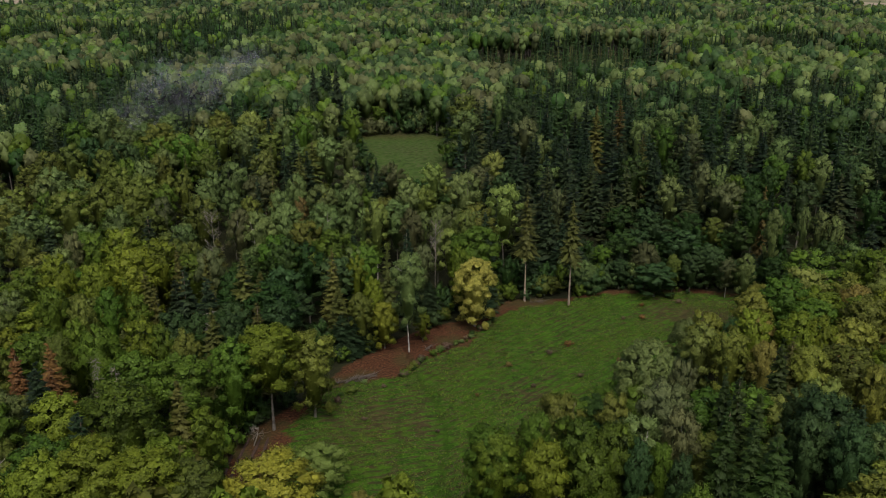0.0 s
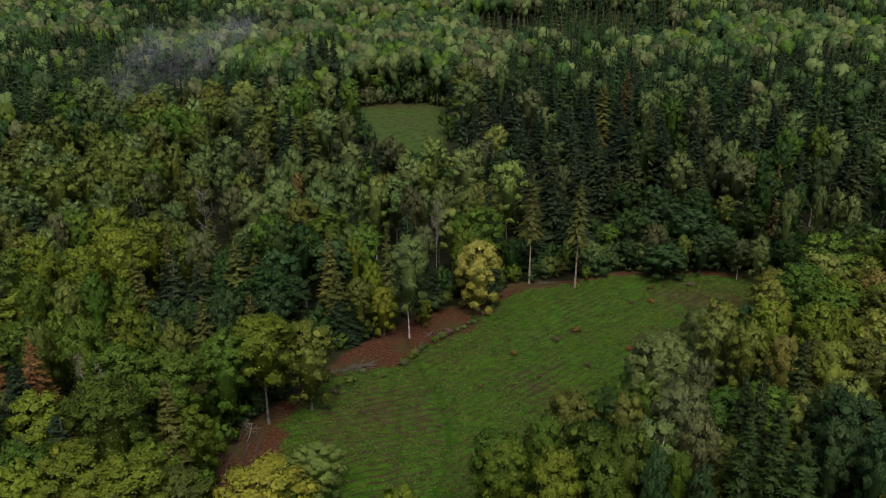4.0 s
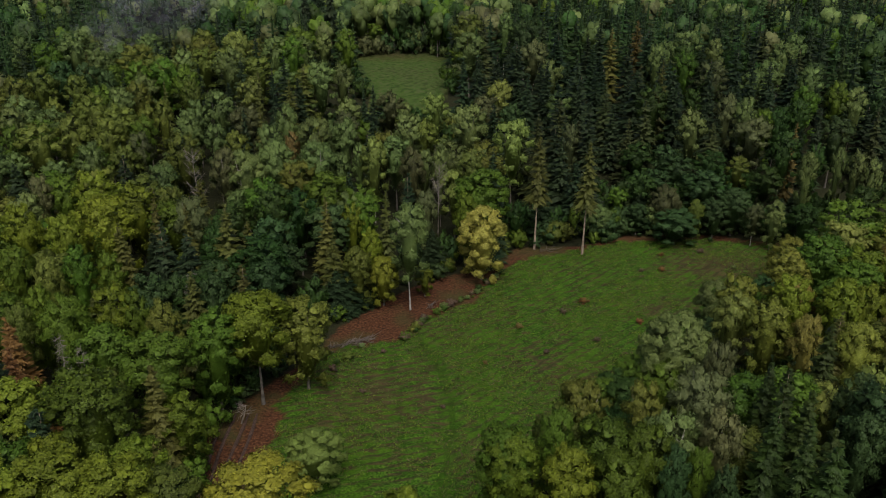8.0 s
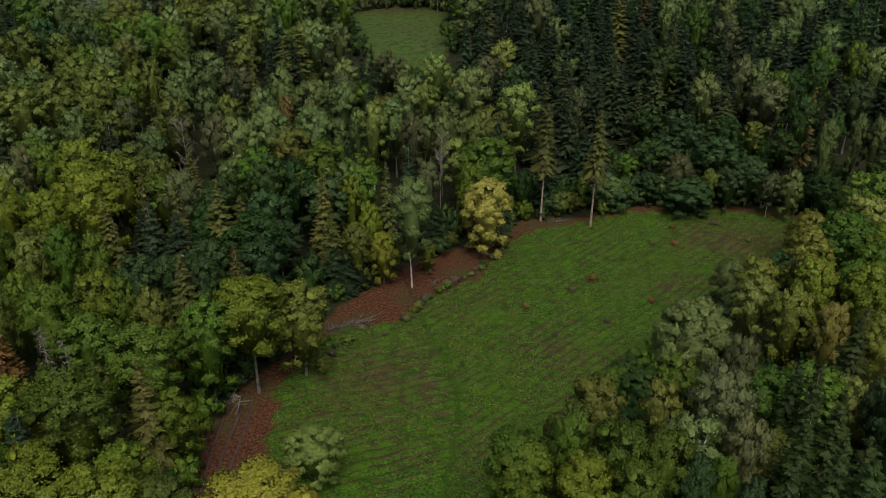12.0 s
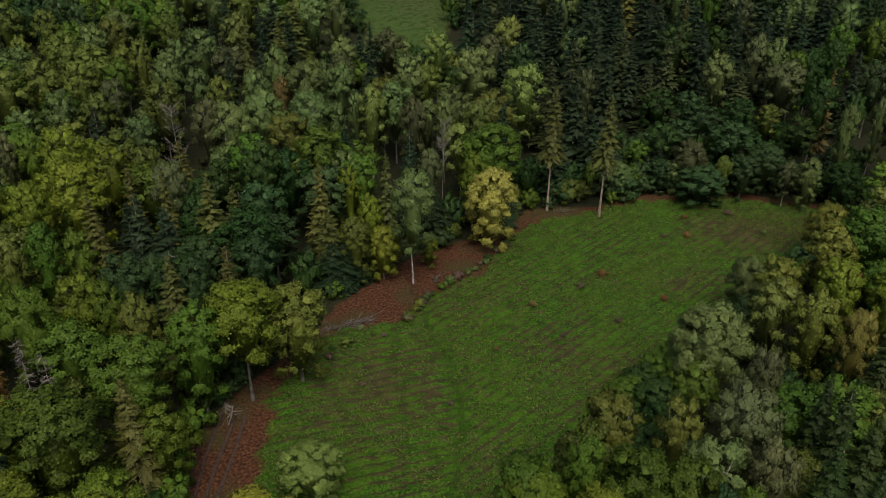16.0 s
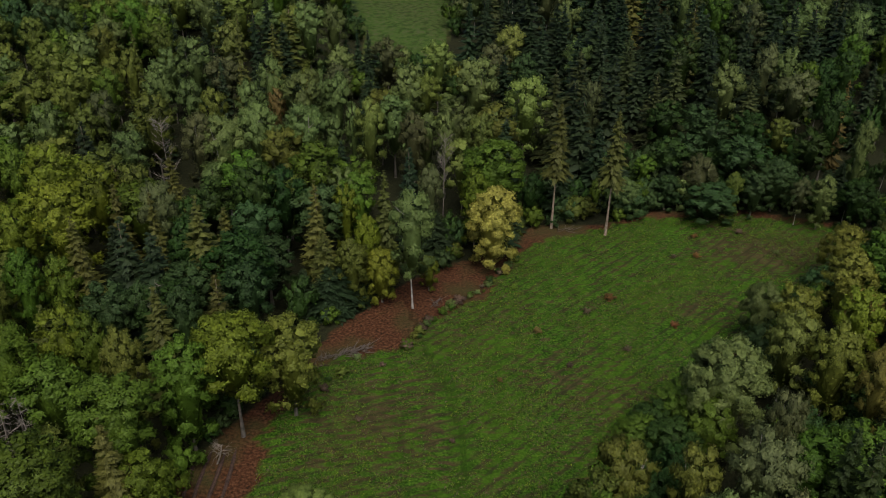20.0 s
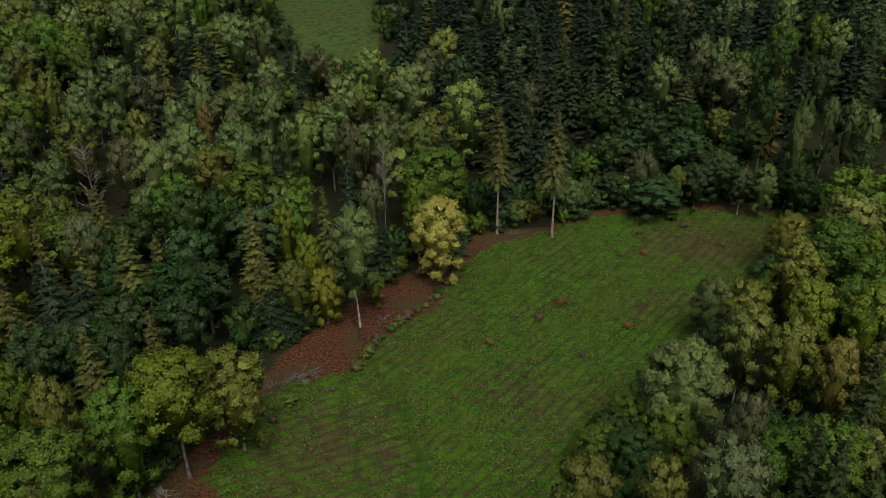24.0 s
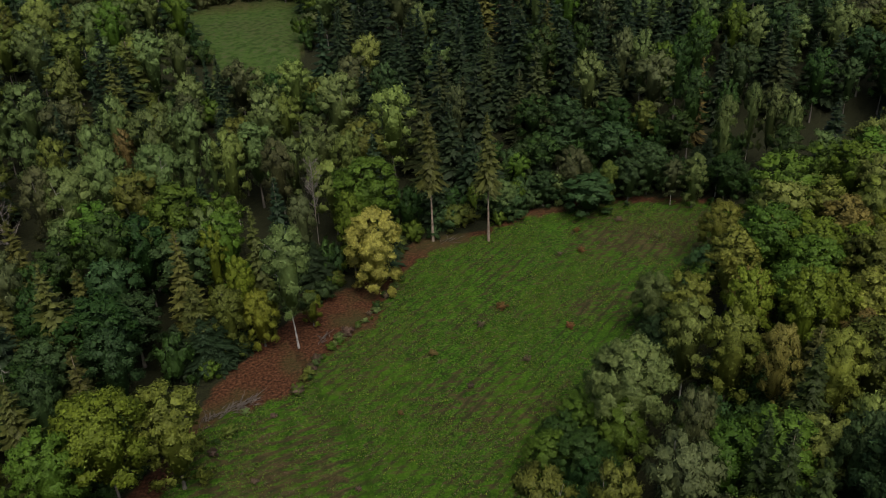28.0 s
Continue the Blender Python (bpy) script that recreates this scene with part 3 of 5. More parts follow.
pos = nodes.new("ShaderNodeNewGeometry").outputs["Position"]


def attr(nodes, name):
    n = nodes.new("ShaderNodeAttribute")
    n.attribute_name = name
    return n.outputs["Fac"]


turned = nodes.new("ShaderNodeMapping")
turned.inputs["Rotation"].default_value = (0, 0, -FURROW)
turned.inputs["Scale"].default_value = (0.25, 1.0, 1.0)
links.new(pos, turned.inputs["Vector"])
streak = noise_node(nodes, links, 1.3, 6, turned.outputs[0])
patch = noise_node(nodes, links, 0.09, 4, pos)
tuft = noise_node(nodes, links, 2.4, 7, pos)
blade = noise_node(nodes, links, 7.0, 3, pos)
green = ramp_node(nodes, links, tuft, [(0.36, (0.014, 0.034, 0.003)), (0.50, (0.033, 0.084, 0.006)), (0.64, (0.064, 0.128, 0.011))])
lush = mix_node(nodes, links, ramp_node(nodes, links, patch, [(0.46, (0, 0, 0)), (0.62, (0.6, 0.6, 0.6))]), green, (0.044, 0.096, 0.005), "MIX")
earth = ramp_node(nodes, links, blade, [(0.3, (0.030, 0.020, 0.010)), (0.7, (0.090, 0.054, 0.030))])
worn = math_node(nodes, links, "ADD", math_node(nodes, links, "MULTIPLY", streak, 0.75), math_node(nodes, links, "MULTIPLY", noise_node(nodes, links, 0.035, 3, pos), 0.5))
sway = math_node(nodes, links, "MULTIPLY", noise_node(nodes, links, 0.22, 4, pos), 3.0)
furrow = math_node(nodes, links, "SINE", math_node(nodes, links, "ADD", math_node(nodes, links, "MULTIPLY", attr(nodes, "lane"), 2 * math.pi / 1.9), sway), 0.0)
cut = ramp_node(nodes, links, math_node(nodes, links, "ADD", math_node(nodes, links, "MULTIPLY", furrow, 0.5), math_node(nodes, links, "MULTIPLY", noise_node(nodes, links, 0.8, 5, pos), 0.85)), [(0.0, (1, 1, 1)), (0.13, (0, 0, 0))])
cut = math_node(nodes, links, "MULTIPLY", math_node(nodes, links, "MULTIPLY", cut, ramp_node(nodes, links, noise_node(nodes, links, 0.07, 4, pos), [(0.36, (0.20, 0.20, 0.20)), (0.60, (0.70, 0.70, 0.70))])), attr(nodes, "ridge"))
ridge = math_node(nodes, links, "MULTIPLY", math_node(nodes, links, "MULTIPLY", furrow, 0.05), attr(nodes, "ridge"))
worn = math_node(nodes, links, "SUBTRACT", worn, ridge)
worn = math_node(nodes, links, "ADD", worn, math_node(nodes, links, "MULTIPLY", attr(nodes, "bare"), 0.17))
meadow = mix_node(nodes, links, ramp_node(nodes, links, worn, [(0.63, (0, 0, 0)), (0.76, (0.85, 0.85, 0.85))]), lush, earth)
floor_mix = ramp_node(nodes, links, blade, [(0.3, (0.020, 0.020, 0.008)), (0.7, (0.060, 0.062, 0.018))])
litter = ramp_node(nodes, links, noise_node(nodes, links, 2.0, 8, pos), [(0.32, (0.020, 0.011, 0.006)), (0.50, (0.060, 0.024, 0.011)), (0.66, (0.110, 0.050, 0.024))])
litter = mix_node(nodes, links, ramp_node(nodes, links, patch, [(0.50, (0, 0, 0)), (0.66, (0.8, 0.8, 0.8))]), litter, floor_mix)
# dark forest soil, its colour lowered further to stand for shade between the trees
shaded_floor = ramp_node(nodes, links, tuft, [(0.3, (0.009, 0.010, 0.005)), (0.7, (0.026, 0.028, 0.011))])
c = mix_node(nodes, links, attr(nodes, "open"), shaded_floor, litter)
meadow = mix_node(nodes, links, math_node(nodes, links, "MULTIPLY", attr(nodes, "lush"), 0.5), meadow, (0.034, 0.088, 0.004))
clump = ramp_node(nodes, links, noise_node(nodes, links, 0.4, 8, pos), [(0.36, (0.62, 0.64, 0.62)), (0.60, (1.08, 1.06, 1.0))])
meadow = mix_node(nodes, links, 0.85, meadow, clump, "MULTIPLY")
dry = ramp_node(nodes, links, noise_node(nodes, links, 0.5, 9, pos), [(0.38, (0.026, 0.046, 0.010)), (0.52, (0.048, 0.082, 0.018)), (0.66, (0.075, 0.076, 0.034))])
meadow = mix_node(nodes, links, attr(nodes, "rough"), meadow, dry)
meadow = mix_node(nodes, links, cut, meadow, (0.022, 0.026, 0.008))
c = mix_node(nodes, links, attr(nodes, "grass"), c, meadow)
strip = ramp_node(nodes, links, noise_node(nodes, links, 0.004, 2, pos), [(0.42, (0.10, 0.12, 0.05)), (0.5, (0.33, 0.25, 0.19)), (0.56, (0.22, 0.21, 0.13)), (0.62, (0.36, 0.29, 0.23))])
c = mix_node(nodes, links, attr(nodes, "field"), c, strip)
links.new(c, bsdf.inputs["Base Color"])
bsdf.inputs["Roughness"].default_value = 0.95
bsdf.inputs["Specular IOR Level"].default_value = 0.1
bump = nodes.new("ShaderNodeBump")
bump.inputs["Strength"].default_value = 0.6
bump.inputs["Distance"].default_value = 0.2
rise = math_node(nodes, links, "ADD", tuft, math_node(nodes, links, "MULTIPLY", blade, 0.5))
links.new(math_node(nodes, links, "ADD", rise, math_node(nodes, links, "MULTIPLY", ridge, 4.0)), bump.inputs["Height"])
links.new(bump.outputs[0], bsdf.inputs["Normal"])

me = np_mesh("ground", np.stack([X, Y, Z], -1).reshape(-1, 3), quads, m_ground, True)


def field_at(x, y):
    """Open farmland beyond the woods."""
    return (x > 0.28 * y + 195) & (y > 965) | (x < -0.12 * y - 390) & (y > 1040) | (y > 1750)


def near_line(points, x, y):
    """How far places lie from a bent line."""
    best = np.full(np.shape(x), 1e9)
    for (x0, y0), (x1, y1) in zip(points, points[1:]):
        t = np.clip(((x - x0) * (x1 - x0) + (y - y0) * (y1 - y0)) / ((x1 - x0) ** 2 + (y1 - y0) ** 2), 0, 1)
        best = np.minimum(best, np.hypot(x - x0 - t * (x1 - x0), y - y0 - t * (y1 - y0)))
    return best


TRACK = [(-6.4, 176.4), (-1.0, 160.5), (1.0, 147.4), (-0.4, 138.2), (-2, 112)]
west = X < np.interp(Y, [112, 138, 147, 160, 176, 230], [-2, -0.4, 1, -1, -6.4, -20])
lush_at = (near_line(TRACK, X, Y) + 0.4 * wob < 1.6) | (np.hypot((X - 57.1) / 2.2, Y - 194.9) + 0.25 * wob < 2.4)
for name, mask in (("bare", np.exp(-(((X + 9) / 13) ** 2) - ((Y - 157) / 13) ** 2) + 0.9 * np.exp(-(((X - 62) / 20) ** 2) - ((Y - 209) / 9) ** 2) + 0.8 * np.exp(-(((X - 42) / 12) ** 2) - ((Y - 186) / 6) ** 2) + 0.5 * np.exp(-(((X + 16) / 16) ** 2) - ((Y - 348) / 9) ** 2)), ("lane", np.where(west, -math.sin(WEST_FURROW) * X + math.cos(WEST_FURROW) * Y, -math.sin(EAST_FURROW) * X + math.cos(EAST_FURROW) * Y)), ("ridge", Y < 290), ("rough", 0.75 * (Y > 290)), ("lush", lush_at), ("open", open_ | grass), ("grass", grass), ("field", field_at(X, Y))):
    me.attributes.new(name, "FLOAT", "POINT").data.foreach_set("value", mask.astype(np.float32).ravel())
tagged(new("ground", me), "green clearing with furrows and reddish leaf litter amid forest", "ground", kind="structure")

# ---- weeds and debris on the clearing ----
def tufts(name, label, tone, count, size, upright, seed, rowed):
    r = np.random.default_rng(seed)
    x, y = r.uniform(-32, 95, count * 3), r.uniform(112, 224, count * 3)
    way = np.where(x < -2, WEST_FURROW, EAST_FURROW)
    lane = -np.sin(way) * x + np.cos(way) * y
    thick = wobble(x, y, 0.22) + 0.8 * wobble(x, y, 0.7) + rowed * np.sin(lane * 2 * math.pi / 1.9 + 0.35 * wobble(x, y, 0.4))
    keep = inside(GRASS, x, y) & (thick > r.normal(0.3, 0.9, len(x)))
    x, y = np.repeat(x[keep][:count], 4), np.repeat(y[keep][:count], 4)
    n = len(x)
    at = np.stack([x + r.normal(0, 0.16, n), y + r.normal(0, 0.16, n), r.uniform(0.05, 0.3, n) * upright], 1)
    at[:, 2] += 0.1
    d = unit(r.normal(0, 1, (n, 3)) * (1, 1, 0.4) + (0, 0, 0.9))
    v, f = sprays(r, at, d, size * np.ones(n), 0.0, 0.5)
    soft = np.repeat(unit(d + (0, 0, 1.2)), 3, 0)
    return tagged(new(name, np_mesh(name, v, f, LEAF[tone], True, np.repeat(r.random(n // 4), 4), soft)), label, "weeds", kind="stuff")


tufts("weeds", "low green weeds growing along the furrows", "weed", 26000, 0.12, 1.0, 31, 1.2)
tufts("grass_tufts", "bright grass tufts scattered over the clearing", "lime", 9000, 0.12, 0.9, 32, 0.6)
tufts("debris", "withered purplish-brown stalks between the furrows", "debris", 11000, 0.12, 0.6, 33, -1.2)

# ---- the trees that can be told apart ----
plant("maple", "yellow", -14.2, 188.1, 13.0, 7.2)
plant("maple", "gold", 8.1, 201.1, 19.5, 11.9)
plant("tallbeech", "lime", -34.1, 150.5, 24.0, 12.5)
plant("tallbeech", "blue", -16.7, 386.0, 20.5, 9.4)
plant("tallbirch", "birch", -8.2, 186.0, 25.7, 8.4)
plant("tallbirch", "birch", 90.4, 221.8, 26.0, 4.8)
plant("tallbirch", "birch", 22.1, 336.0, 26.0, 5.7)
plant("pole", "needleolive", 34.3, 215.2, 30.0, 5.6)
plant("pole", "needleolive", 22.5, 217.9, 30.4, 5.5)
plant("pole", "needle", -44.8, 361.6, 34.0, 5.5)
plant("pole", "needle", -55.1, 365.3, 32.3, 5.5)
plant("pole", "needle", -49.8, 376.3, 30.9, 5.5)
plant("pole", "needle", -51.8, 379.2, 30.5, 5.5)
plant("pole", "needle", -53.2, 382.6, 30.1, 5.5)
plant("nearbeech", "green", 34.4, 97.6, 24.0, 6.0)
plant("nearbeech", "orange", -11.5, 102.1, 20.0, 4.8)
plant("nearbeech", "lime", -6.4, 103.6, 22.0, 6.4)
plant("nearbeech", "lime", -58.0, 104.7, 24.0, 10.4)
plant("nearbeech", "lime", -6.9, 104.9, 20.0, 4.9)
plant("nearbeech", "blue", 34.3, 105.4, 24.0, 4.6)
plant("nearbeech", "lime", -43.2, 106.1, 24.0, 12.1)
plant("nearbeech", "olive", -36.2, 106.2, 22.0, 9.0)
plant("nearbeech", "lime", -50.9, 106.3, 25.0, 13.3)
plant("nearbeech", "yellow", -25.5, 107.8, 22.0, 14.4)
plant("nearbeech", "green", 21.3, 107.9, 24.0, 7.9)
plant("nearbeech", "lime", 15.0, 108.9, 24.0, 8.0)
plant("nearbeech", "blue", 28.9, 108.9, 24.0, 4.8)
plant("nearbeech", "blue", 61.0, 110.1, 26.0, 6.6)
plant("nearbeech", "green", 32.8, 110.6, 23.0, 4.0)
plant("nearbeech", "lime", -53.5, 111.5, 24.0, 6.7)
plant("nearbeech", "lime", -42.4, 111.7, 23.0, 8.1)
plant("nearbeech", "lime", 8.1, 112.0, 24.0, 7.6)
plant("nearbeech", "green", 26.0, 112.6, 25.0, 7.7)
plant("nearbeech", "green", 7.3, 113.7, 24.0, 8.4)
plant("nearbeech", "green", 20.3, 114.1, 25.0, 9.2)
plant("nearbeech", "blue", 56.5, 114.9, 25.0, 6.4)
plant("nearbeech", "green", 14.6, 117.1, 24.0, 5.7)
plant("nearbeech", "blue", 60.7, 118.9, 26.0, 11.5)
plant("nearbeech", "green", -52.0, 121.1, 27.0, 14.1)
plant("nearbeech", "blue", 59.7, 124.3, 25.0, 6.8)
plant("nearbeech", "pale", 74.6, 130.8, 25.0, 6.7)
plant("nearbeech", "green", -46.5, 135.4, 25.0, 12.0)
plant("nearbeech", "lime", -42.0, 129.5, 17.0, 8.0)
plant("nearbeech", "pale", 68.0, 141.6, 24.0, 7.4)
plant("nearbeech", "olive", -72.9, 145.6, 25.0, 6.0)
plant("nearbeech", "green", -40.5, 146.5, 22.0, 9.6)
plant("nearbeech", "orange", 61.2, 146.1, 23.0, 5.9)
plant("nearbeech", "green", -65.6, 146.3, 26.0, 8.6)
plant("nearbeech", "olive", -48.8, 146.6, 24.0, 6.8)
plant("beech", "pale", 56.0, 150.3, 23.0, 8.2)
plant("beech", "lime", -71.4, 150.8, 25.0, 6.2)
plant("beech", "lime", -58.8, 150.8, 25.0, 8.0)
plant("beech", "green", -54.7, 150.8, 24.0, 5.8)
plant("beech", "lime", 59.1, 152.5, 17.0, 5.1)
plant("beech", "lime", 75.2, 154.6, 24.0, 8.0)
plant("beech", "lime", 70.9, 155.7, 24.0, 8.5)
plant("beech", "pale", -26.5, 155.5, 20.0, 10.4)
plant("beech", "lime", 63.7, 160.1, 23.0, 7.7)
plant("beech", "blue", -44.3, 161.1, 22.0, 6.5)
plant("beech", "olive", -74.7, 162.0, 25.0, 6.4)
plant("beech", "pale", 55.3, 163.9, 21.0, 7.7)
plant("beech", "blue", -51.9, 165.1, 20.0, 4.7)
plant("beech", "green", -64.7, 166.8, 24.0, 5.8)
plant("beech", "green", -70.9, 166.8, 25.0, 6.6)
plant("beech", "green", -83.0, 167.1, 26.0, 6.8)
plant("beech", "green", 79.0, 167.1, 22.0, 11.2)
plant("beech", "orange", 92.2, 175.9, 21.0, 7.0)
plant("beech", "deep", -48.3, 181.0, 23.0, 7.3)
plant("beech", "lime", -79.1, 181.1, 26.0, 8.5)
plant("beech", "pale", 82.3, 184.9, 16.0, 7.5)
plant("beech", "lime", -71.2, 185.5, 28.0, 11.9)
plant("beech", "lime", -89.8, 185.8, 26.0, 8.7)
plant("beech", "olive", -19.6, 186.3, 16.0, 6.6)
plant("beech", "blue", -35.5, 186.9, 16.0, 11.2)
plant("beech", "lime", -5.1, 192.4, 8.0, 4.3)
plant("beech", "lime", -17.2, 193.8, 17.0, 5.5)
plant("beech", "green", 90.3, 196.9, 23.0, 13.1)
plant("beech", "lime", -69.8, 198.3, 26.0, 10.0)
plant("beech", "lime", -21.6, 198.8, 21.0, 5.3)
plant("beech", "olive", -63.0, 200.4, 25.0, 7.6)
plant("beech", "green", -19.5, 200.9, 23.0, 7.9)
plant("beech", "deep", -39.5, 201.3, 25.0, 9.4)
plant("beech", "deep", -34.4, 202.6, 23.0, 9.0)
plant("beech", "lime", -82.0, 205.8, 26.0, 10.4)
plant("beech", "green", -88.8, 206.4, 25.0, 6.8)
plant("beech", "lime", 4.5, 207.9, 20.0, 6.9)
plant("beech", "green", 8.9, 217.3, 23.0, 13.8)
plant("beech", "lime", 82.7, 218.0, 14.0, 5.4)
plant("beech", "green", 90.7, 218.7, 13.0, 8.8)
plant("beech", "blue", 59.0, 221.2, 10.0, 12.1)
plant("beech", "yellow", 64.7, 224.1, 12.0, 4.1)
plant("beech", "blue", 69.7, 224.1, 12.0, 7.5)
plant("beech", "olive", 109.3, 225.9, 23.0, 4.9)
plant("beech", "blue", 75.5, 227.2, 14.0, 9.1)
plant("beech", "blue", 50.4, 227.6, 9.0, 6.2)
plant("beech", "lime", 106.8, 229.8, 24.0, 6.1)
plant("beech", "lime", -84.0, 231.9, 24.0, 8.8)
plant("beech", "green", -1.5, 232.3, 23.0, 4.7)
plant("beech", "olive", -28.0, 233.0, 22.0, 6.2)
plant("beech", "green", -93.5, 234.1, 24.0, 8.8)
plant("beech", "lime", 46.4, 234.8, 11.0, 5.5)
plant("beech", "lime", -69.5, 236.0, 26.0, 10.3)
plant("beech", "deep", 52.3, 236.0, 15.0, 9.1)
plant("beech", "blue", 70.0, 236.8, 15.0, 11.9)
plant("beech", "green", 99.3, 237.9, 23.0, 5.1)
plant("beech", "green", -23.3, 238.3, 22.0, 4.2)
plant("beech", "deep", 87.2, 238.6, 16.0, 9.2)
plant("beech", "green", 92.1, 241.8, 25.0, 8.8)
plant("beech", "blue", 58.5, 242.4, 13.0, 8.1)
plant("beech", "olive", -111.0, 243.4, 26.0, 12.2)
plant("beech", "green", -118.1, 243.6, 25.0, 7.6)
plant("beech", "olive", -57.8, 245.5, 23.0, 6.9)
plant("beech", "blue", 65.0, 247.5, 15.0, 9.5)
plant("beech", "yellow", 82.4, 247.7, 15.0, 6.6)
plant("beech", "deep", 74.8, 249.1, 16.0, 9.5)
plant("beech", "brown", -43.1, 249.2, 21.0, 4.7)
plant("beech", "lime", -104.6, 250.2, 25.0, 10.9)
plant("beech", "olive", -94.8, 250.8, 24.0, 9.4)
plant("beech", "blue", 62.7, 251.9, 16.0, 9.6)
plant("beech", "green", -31.6, 252.4, 22.0, 6.3)
plant("beech", "green", -85.3, 252.8, 24.0, 7.9)
plant("beech", "deep", 55.0, 253.4, 16.0, 9.7)
plant("beech", "olive", -73.7, 256.8, 24.0, 8.0)
plant("beech", "green", 97.4, 262.0, 23.0, 6.9)
plant("beech", "lime", 93.6, 263.0, 23.0, 6.3)
plant("beech", "olive", -83.0, 264.4, 24.0, 6.6)
plant("beech", "olive", -125.5, 266.1, 24.0, 11.6)
plant("beech", "lime", 89.4, 267.3, 24.0, 7.7)
plant("beech", "deep", 105.4, 267.5, 24.0, 7.0)
plant("beech", "olive", -104.7, 268.0, 24.0, 10.0)
plant("beech", "blue", 19.6, 269.3, 21.0, 7.4)
plant("beech", "deep", 62.4, 271.1, 26.0, 10.4)
plant("beech", "yellow", -119.0, 273.1, 20.0, 6.8)
plant("beech", "lime", 124.6, 273.1, 25.0, 8.2)
plant("beech", "lime", 109.9, 275.3, 24.0, 8.6)
plant("beech", "lime", -93.9, 276.3, 24.0, 8.6)
plant("beech", "lime", 120.4, 276.4, 25.0, 7.6)
plant("beech", "olive", -131.7, 277.5, 25.0, 10.3)
plant("beech", "lime", -78.1, 278.3, 24.0, 7.8)
plant("beech", "lime", -114.7, 282.1, 24.0, 7.8)
plant("beech", "green", -80.8, 283.0, 26.0, 9.6)
plant("beech", "lime", -126.4, 283.7, 25.0, 10.5)
plant("beech", "blue", -106.1, 285.2, 24.0, 7.0)
plant("beech", "lime", 116.2, 288.4, 25.0, 8.0)
plant("beech", "green", -97.6, 289.3, 25.0, 8.9)
plant("beech", "blue", -114.1, 290.4, 24.0, 8.9)
plant("beech", "green", -90.1, 291.4, 25.0, 10.7)
plant("beech", "blue", -123.7, 292.4, 24.0, 9.0)
plant("beech", "lime", 77.9, 296.9, 26.0, 8.0)
plant("beech", "green", -69.7, 297.1, 26.0, 10.9)
plant("beech", "green", -132.5, 304.0, 25.0, 11.2)
plant("beech", "lime", 71.1, 306.6, 24.0, 6.4)
plant("beech", "olive", -142.8, 308.8, 25.0, 9.4)
plant("beech", "green", -57.4, 310.4, 25.0, 9.5)
plant("beech", "green", -51.8, 310.4, 25.0, 9.5)
plant("beech", "green", -124.6, 310.7, 26.0, 13.3)
plant("beech", "green", -34.5, 322.6, 24.0, 7.9)
plant("beech", "blue", 28.9, 331.7, 25.0, 11.1)
plant("beech", "green", 6.0, 341.5, 13.0, 8.5)
plant("beech", "lime", 9.2, 347.0, 24.0, 14.8)
plant("beech", "green", -29.9, 386.0, 12.4, 9.0)
plant("birch", "grey", 36.7, 114.5, 26.0, 6.2)
plant("birch", "grey", 36.5, 125.5, 25.0, 9.4)
plant("birch", "olive", 28.6, 125.8, 22.0, 6.4)
plant("birch", "grey", 42.0, 133.6, 25.0, 5.4)
plant("birch", "grey", -55.1, 188.2, 27.0, 7.4)
plant("birch", "grey", -94.3, 205.5, 25.0, 6.0)
plant("birch", "grey", -4.9, 207.9, 21.0, 5.3)
plant("birch", "grey", 78.7, 220.6, 12.0, 4.9)
plant("birch", "birch", -50.8, 223.6, 25.0, 9.9)
plant("birch", "grey", -55.7, 223.7, 26.0, 8.4)
plant("birch", "birch", -43.9, 228.6, 26.0, 10.0)
plant("birch", "birch", -33.2, 228.9, 26.0, 10.1)
plant("birch", "birchlime", 6.4, 229.3, 24.0, 6.7)
plant("birch", "grey", -8.8, 229.4, 24.0, 7.2)
plant("birch", "birch", 103.7, 233.4, 23.0, 4.1)
plant("birch", "birchlime", -19.2, 234.4, 25.0, 7.4)
plant("birch", "grey", -81.8, 237.0, 25.0, 8.2)
plant("birch", "birch", -48.2, 244.6, 25.0, 7.7)
plant("birch", "birchlime", 18.5, 245.5, 26.0, 11.1)
plant("birch", "birch", -63.5, 247.1, 24.0, 7.0)
plant("birch", "grey", 34.4, 248.2, 24.0, 5.0)
plant("birch", "birch", -36.5, 248.3, 25.0, 9.3)
plant("birch", "birch", -28.2, 250.2, 24.0, 7.1)
plant("birch", "birch", -11.0, 253.7, 24.0, 8.7)
plant("birch", "birch", 6.5, 255.4, 26.0, 11.5)
plant("birch", "birch", -45.5, 256.5, 25.0, 6.4)
plant("birch", "birch", -66.9, 266.9, 25.0, 9.1)
plant("birch", "grey", 83.9, 268.2, 24.0, 6.4)
plant("birch", "birch", -96.8, 269.8, 25.0, 8.4)
plant("birch", "birchlime", -3.2, 275.2, 21.0, 8.6)
plant("birch", "birch", -29.9, 275.7, 19.0, 7.8)
plant("birch", "grey", -17.2, 280.6, 19.0, 8.8)
plant("birch", "birchlime", 17.0, 282.7, 22.0, 8.1)
plant("birch", "birch", -39.7, 288.9, 25.0, 10.7)
plant("birch", "birch", -32.8, 290.1, 24.0, 8.1)
plant("nearspruce", "needlegreen", 38.3, 96.1, 25.0, 4.5)
plant("nearspruce", "needlegreen", 47.6, 105.4, 26.0, 8.8)
plant("nearspruce", "needlegreen", 45.3, 108.3, 27.0, 5.7)
plant("nearspruce", "needlegreen", 49.7, 110.6, 25.0, 6.0)
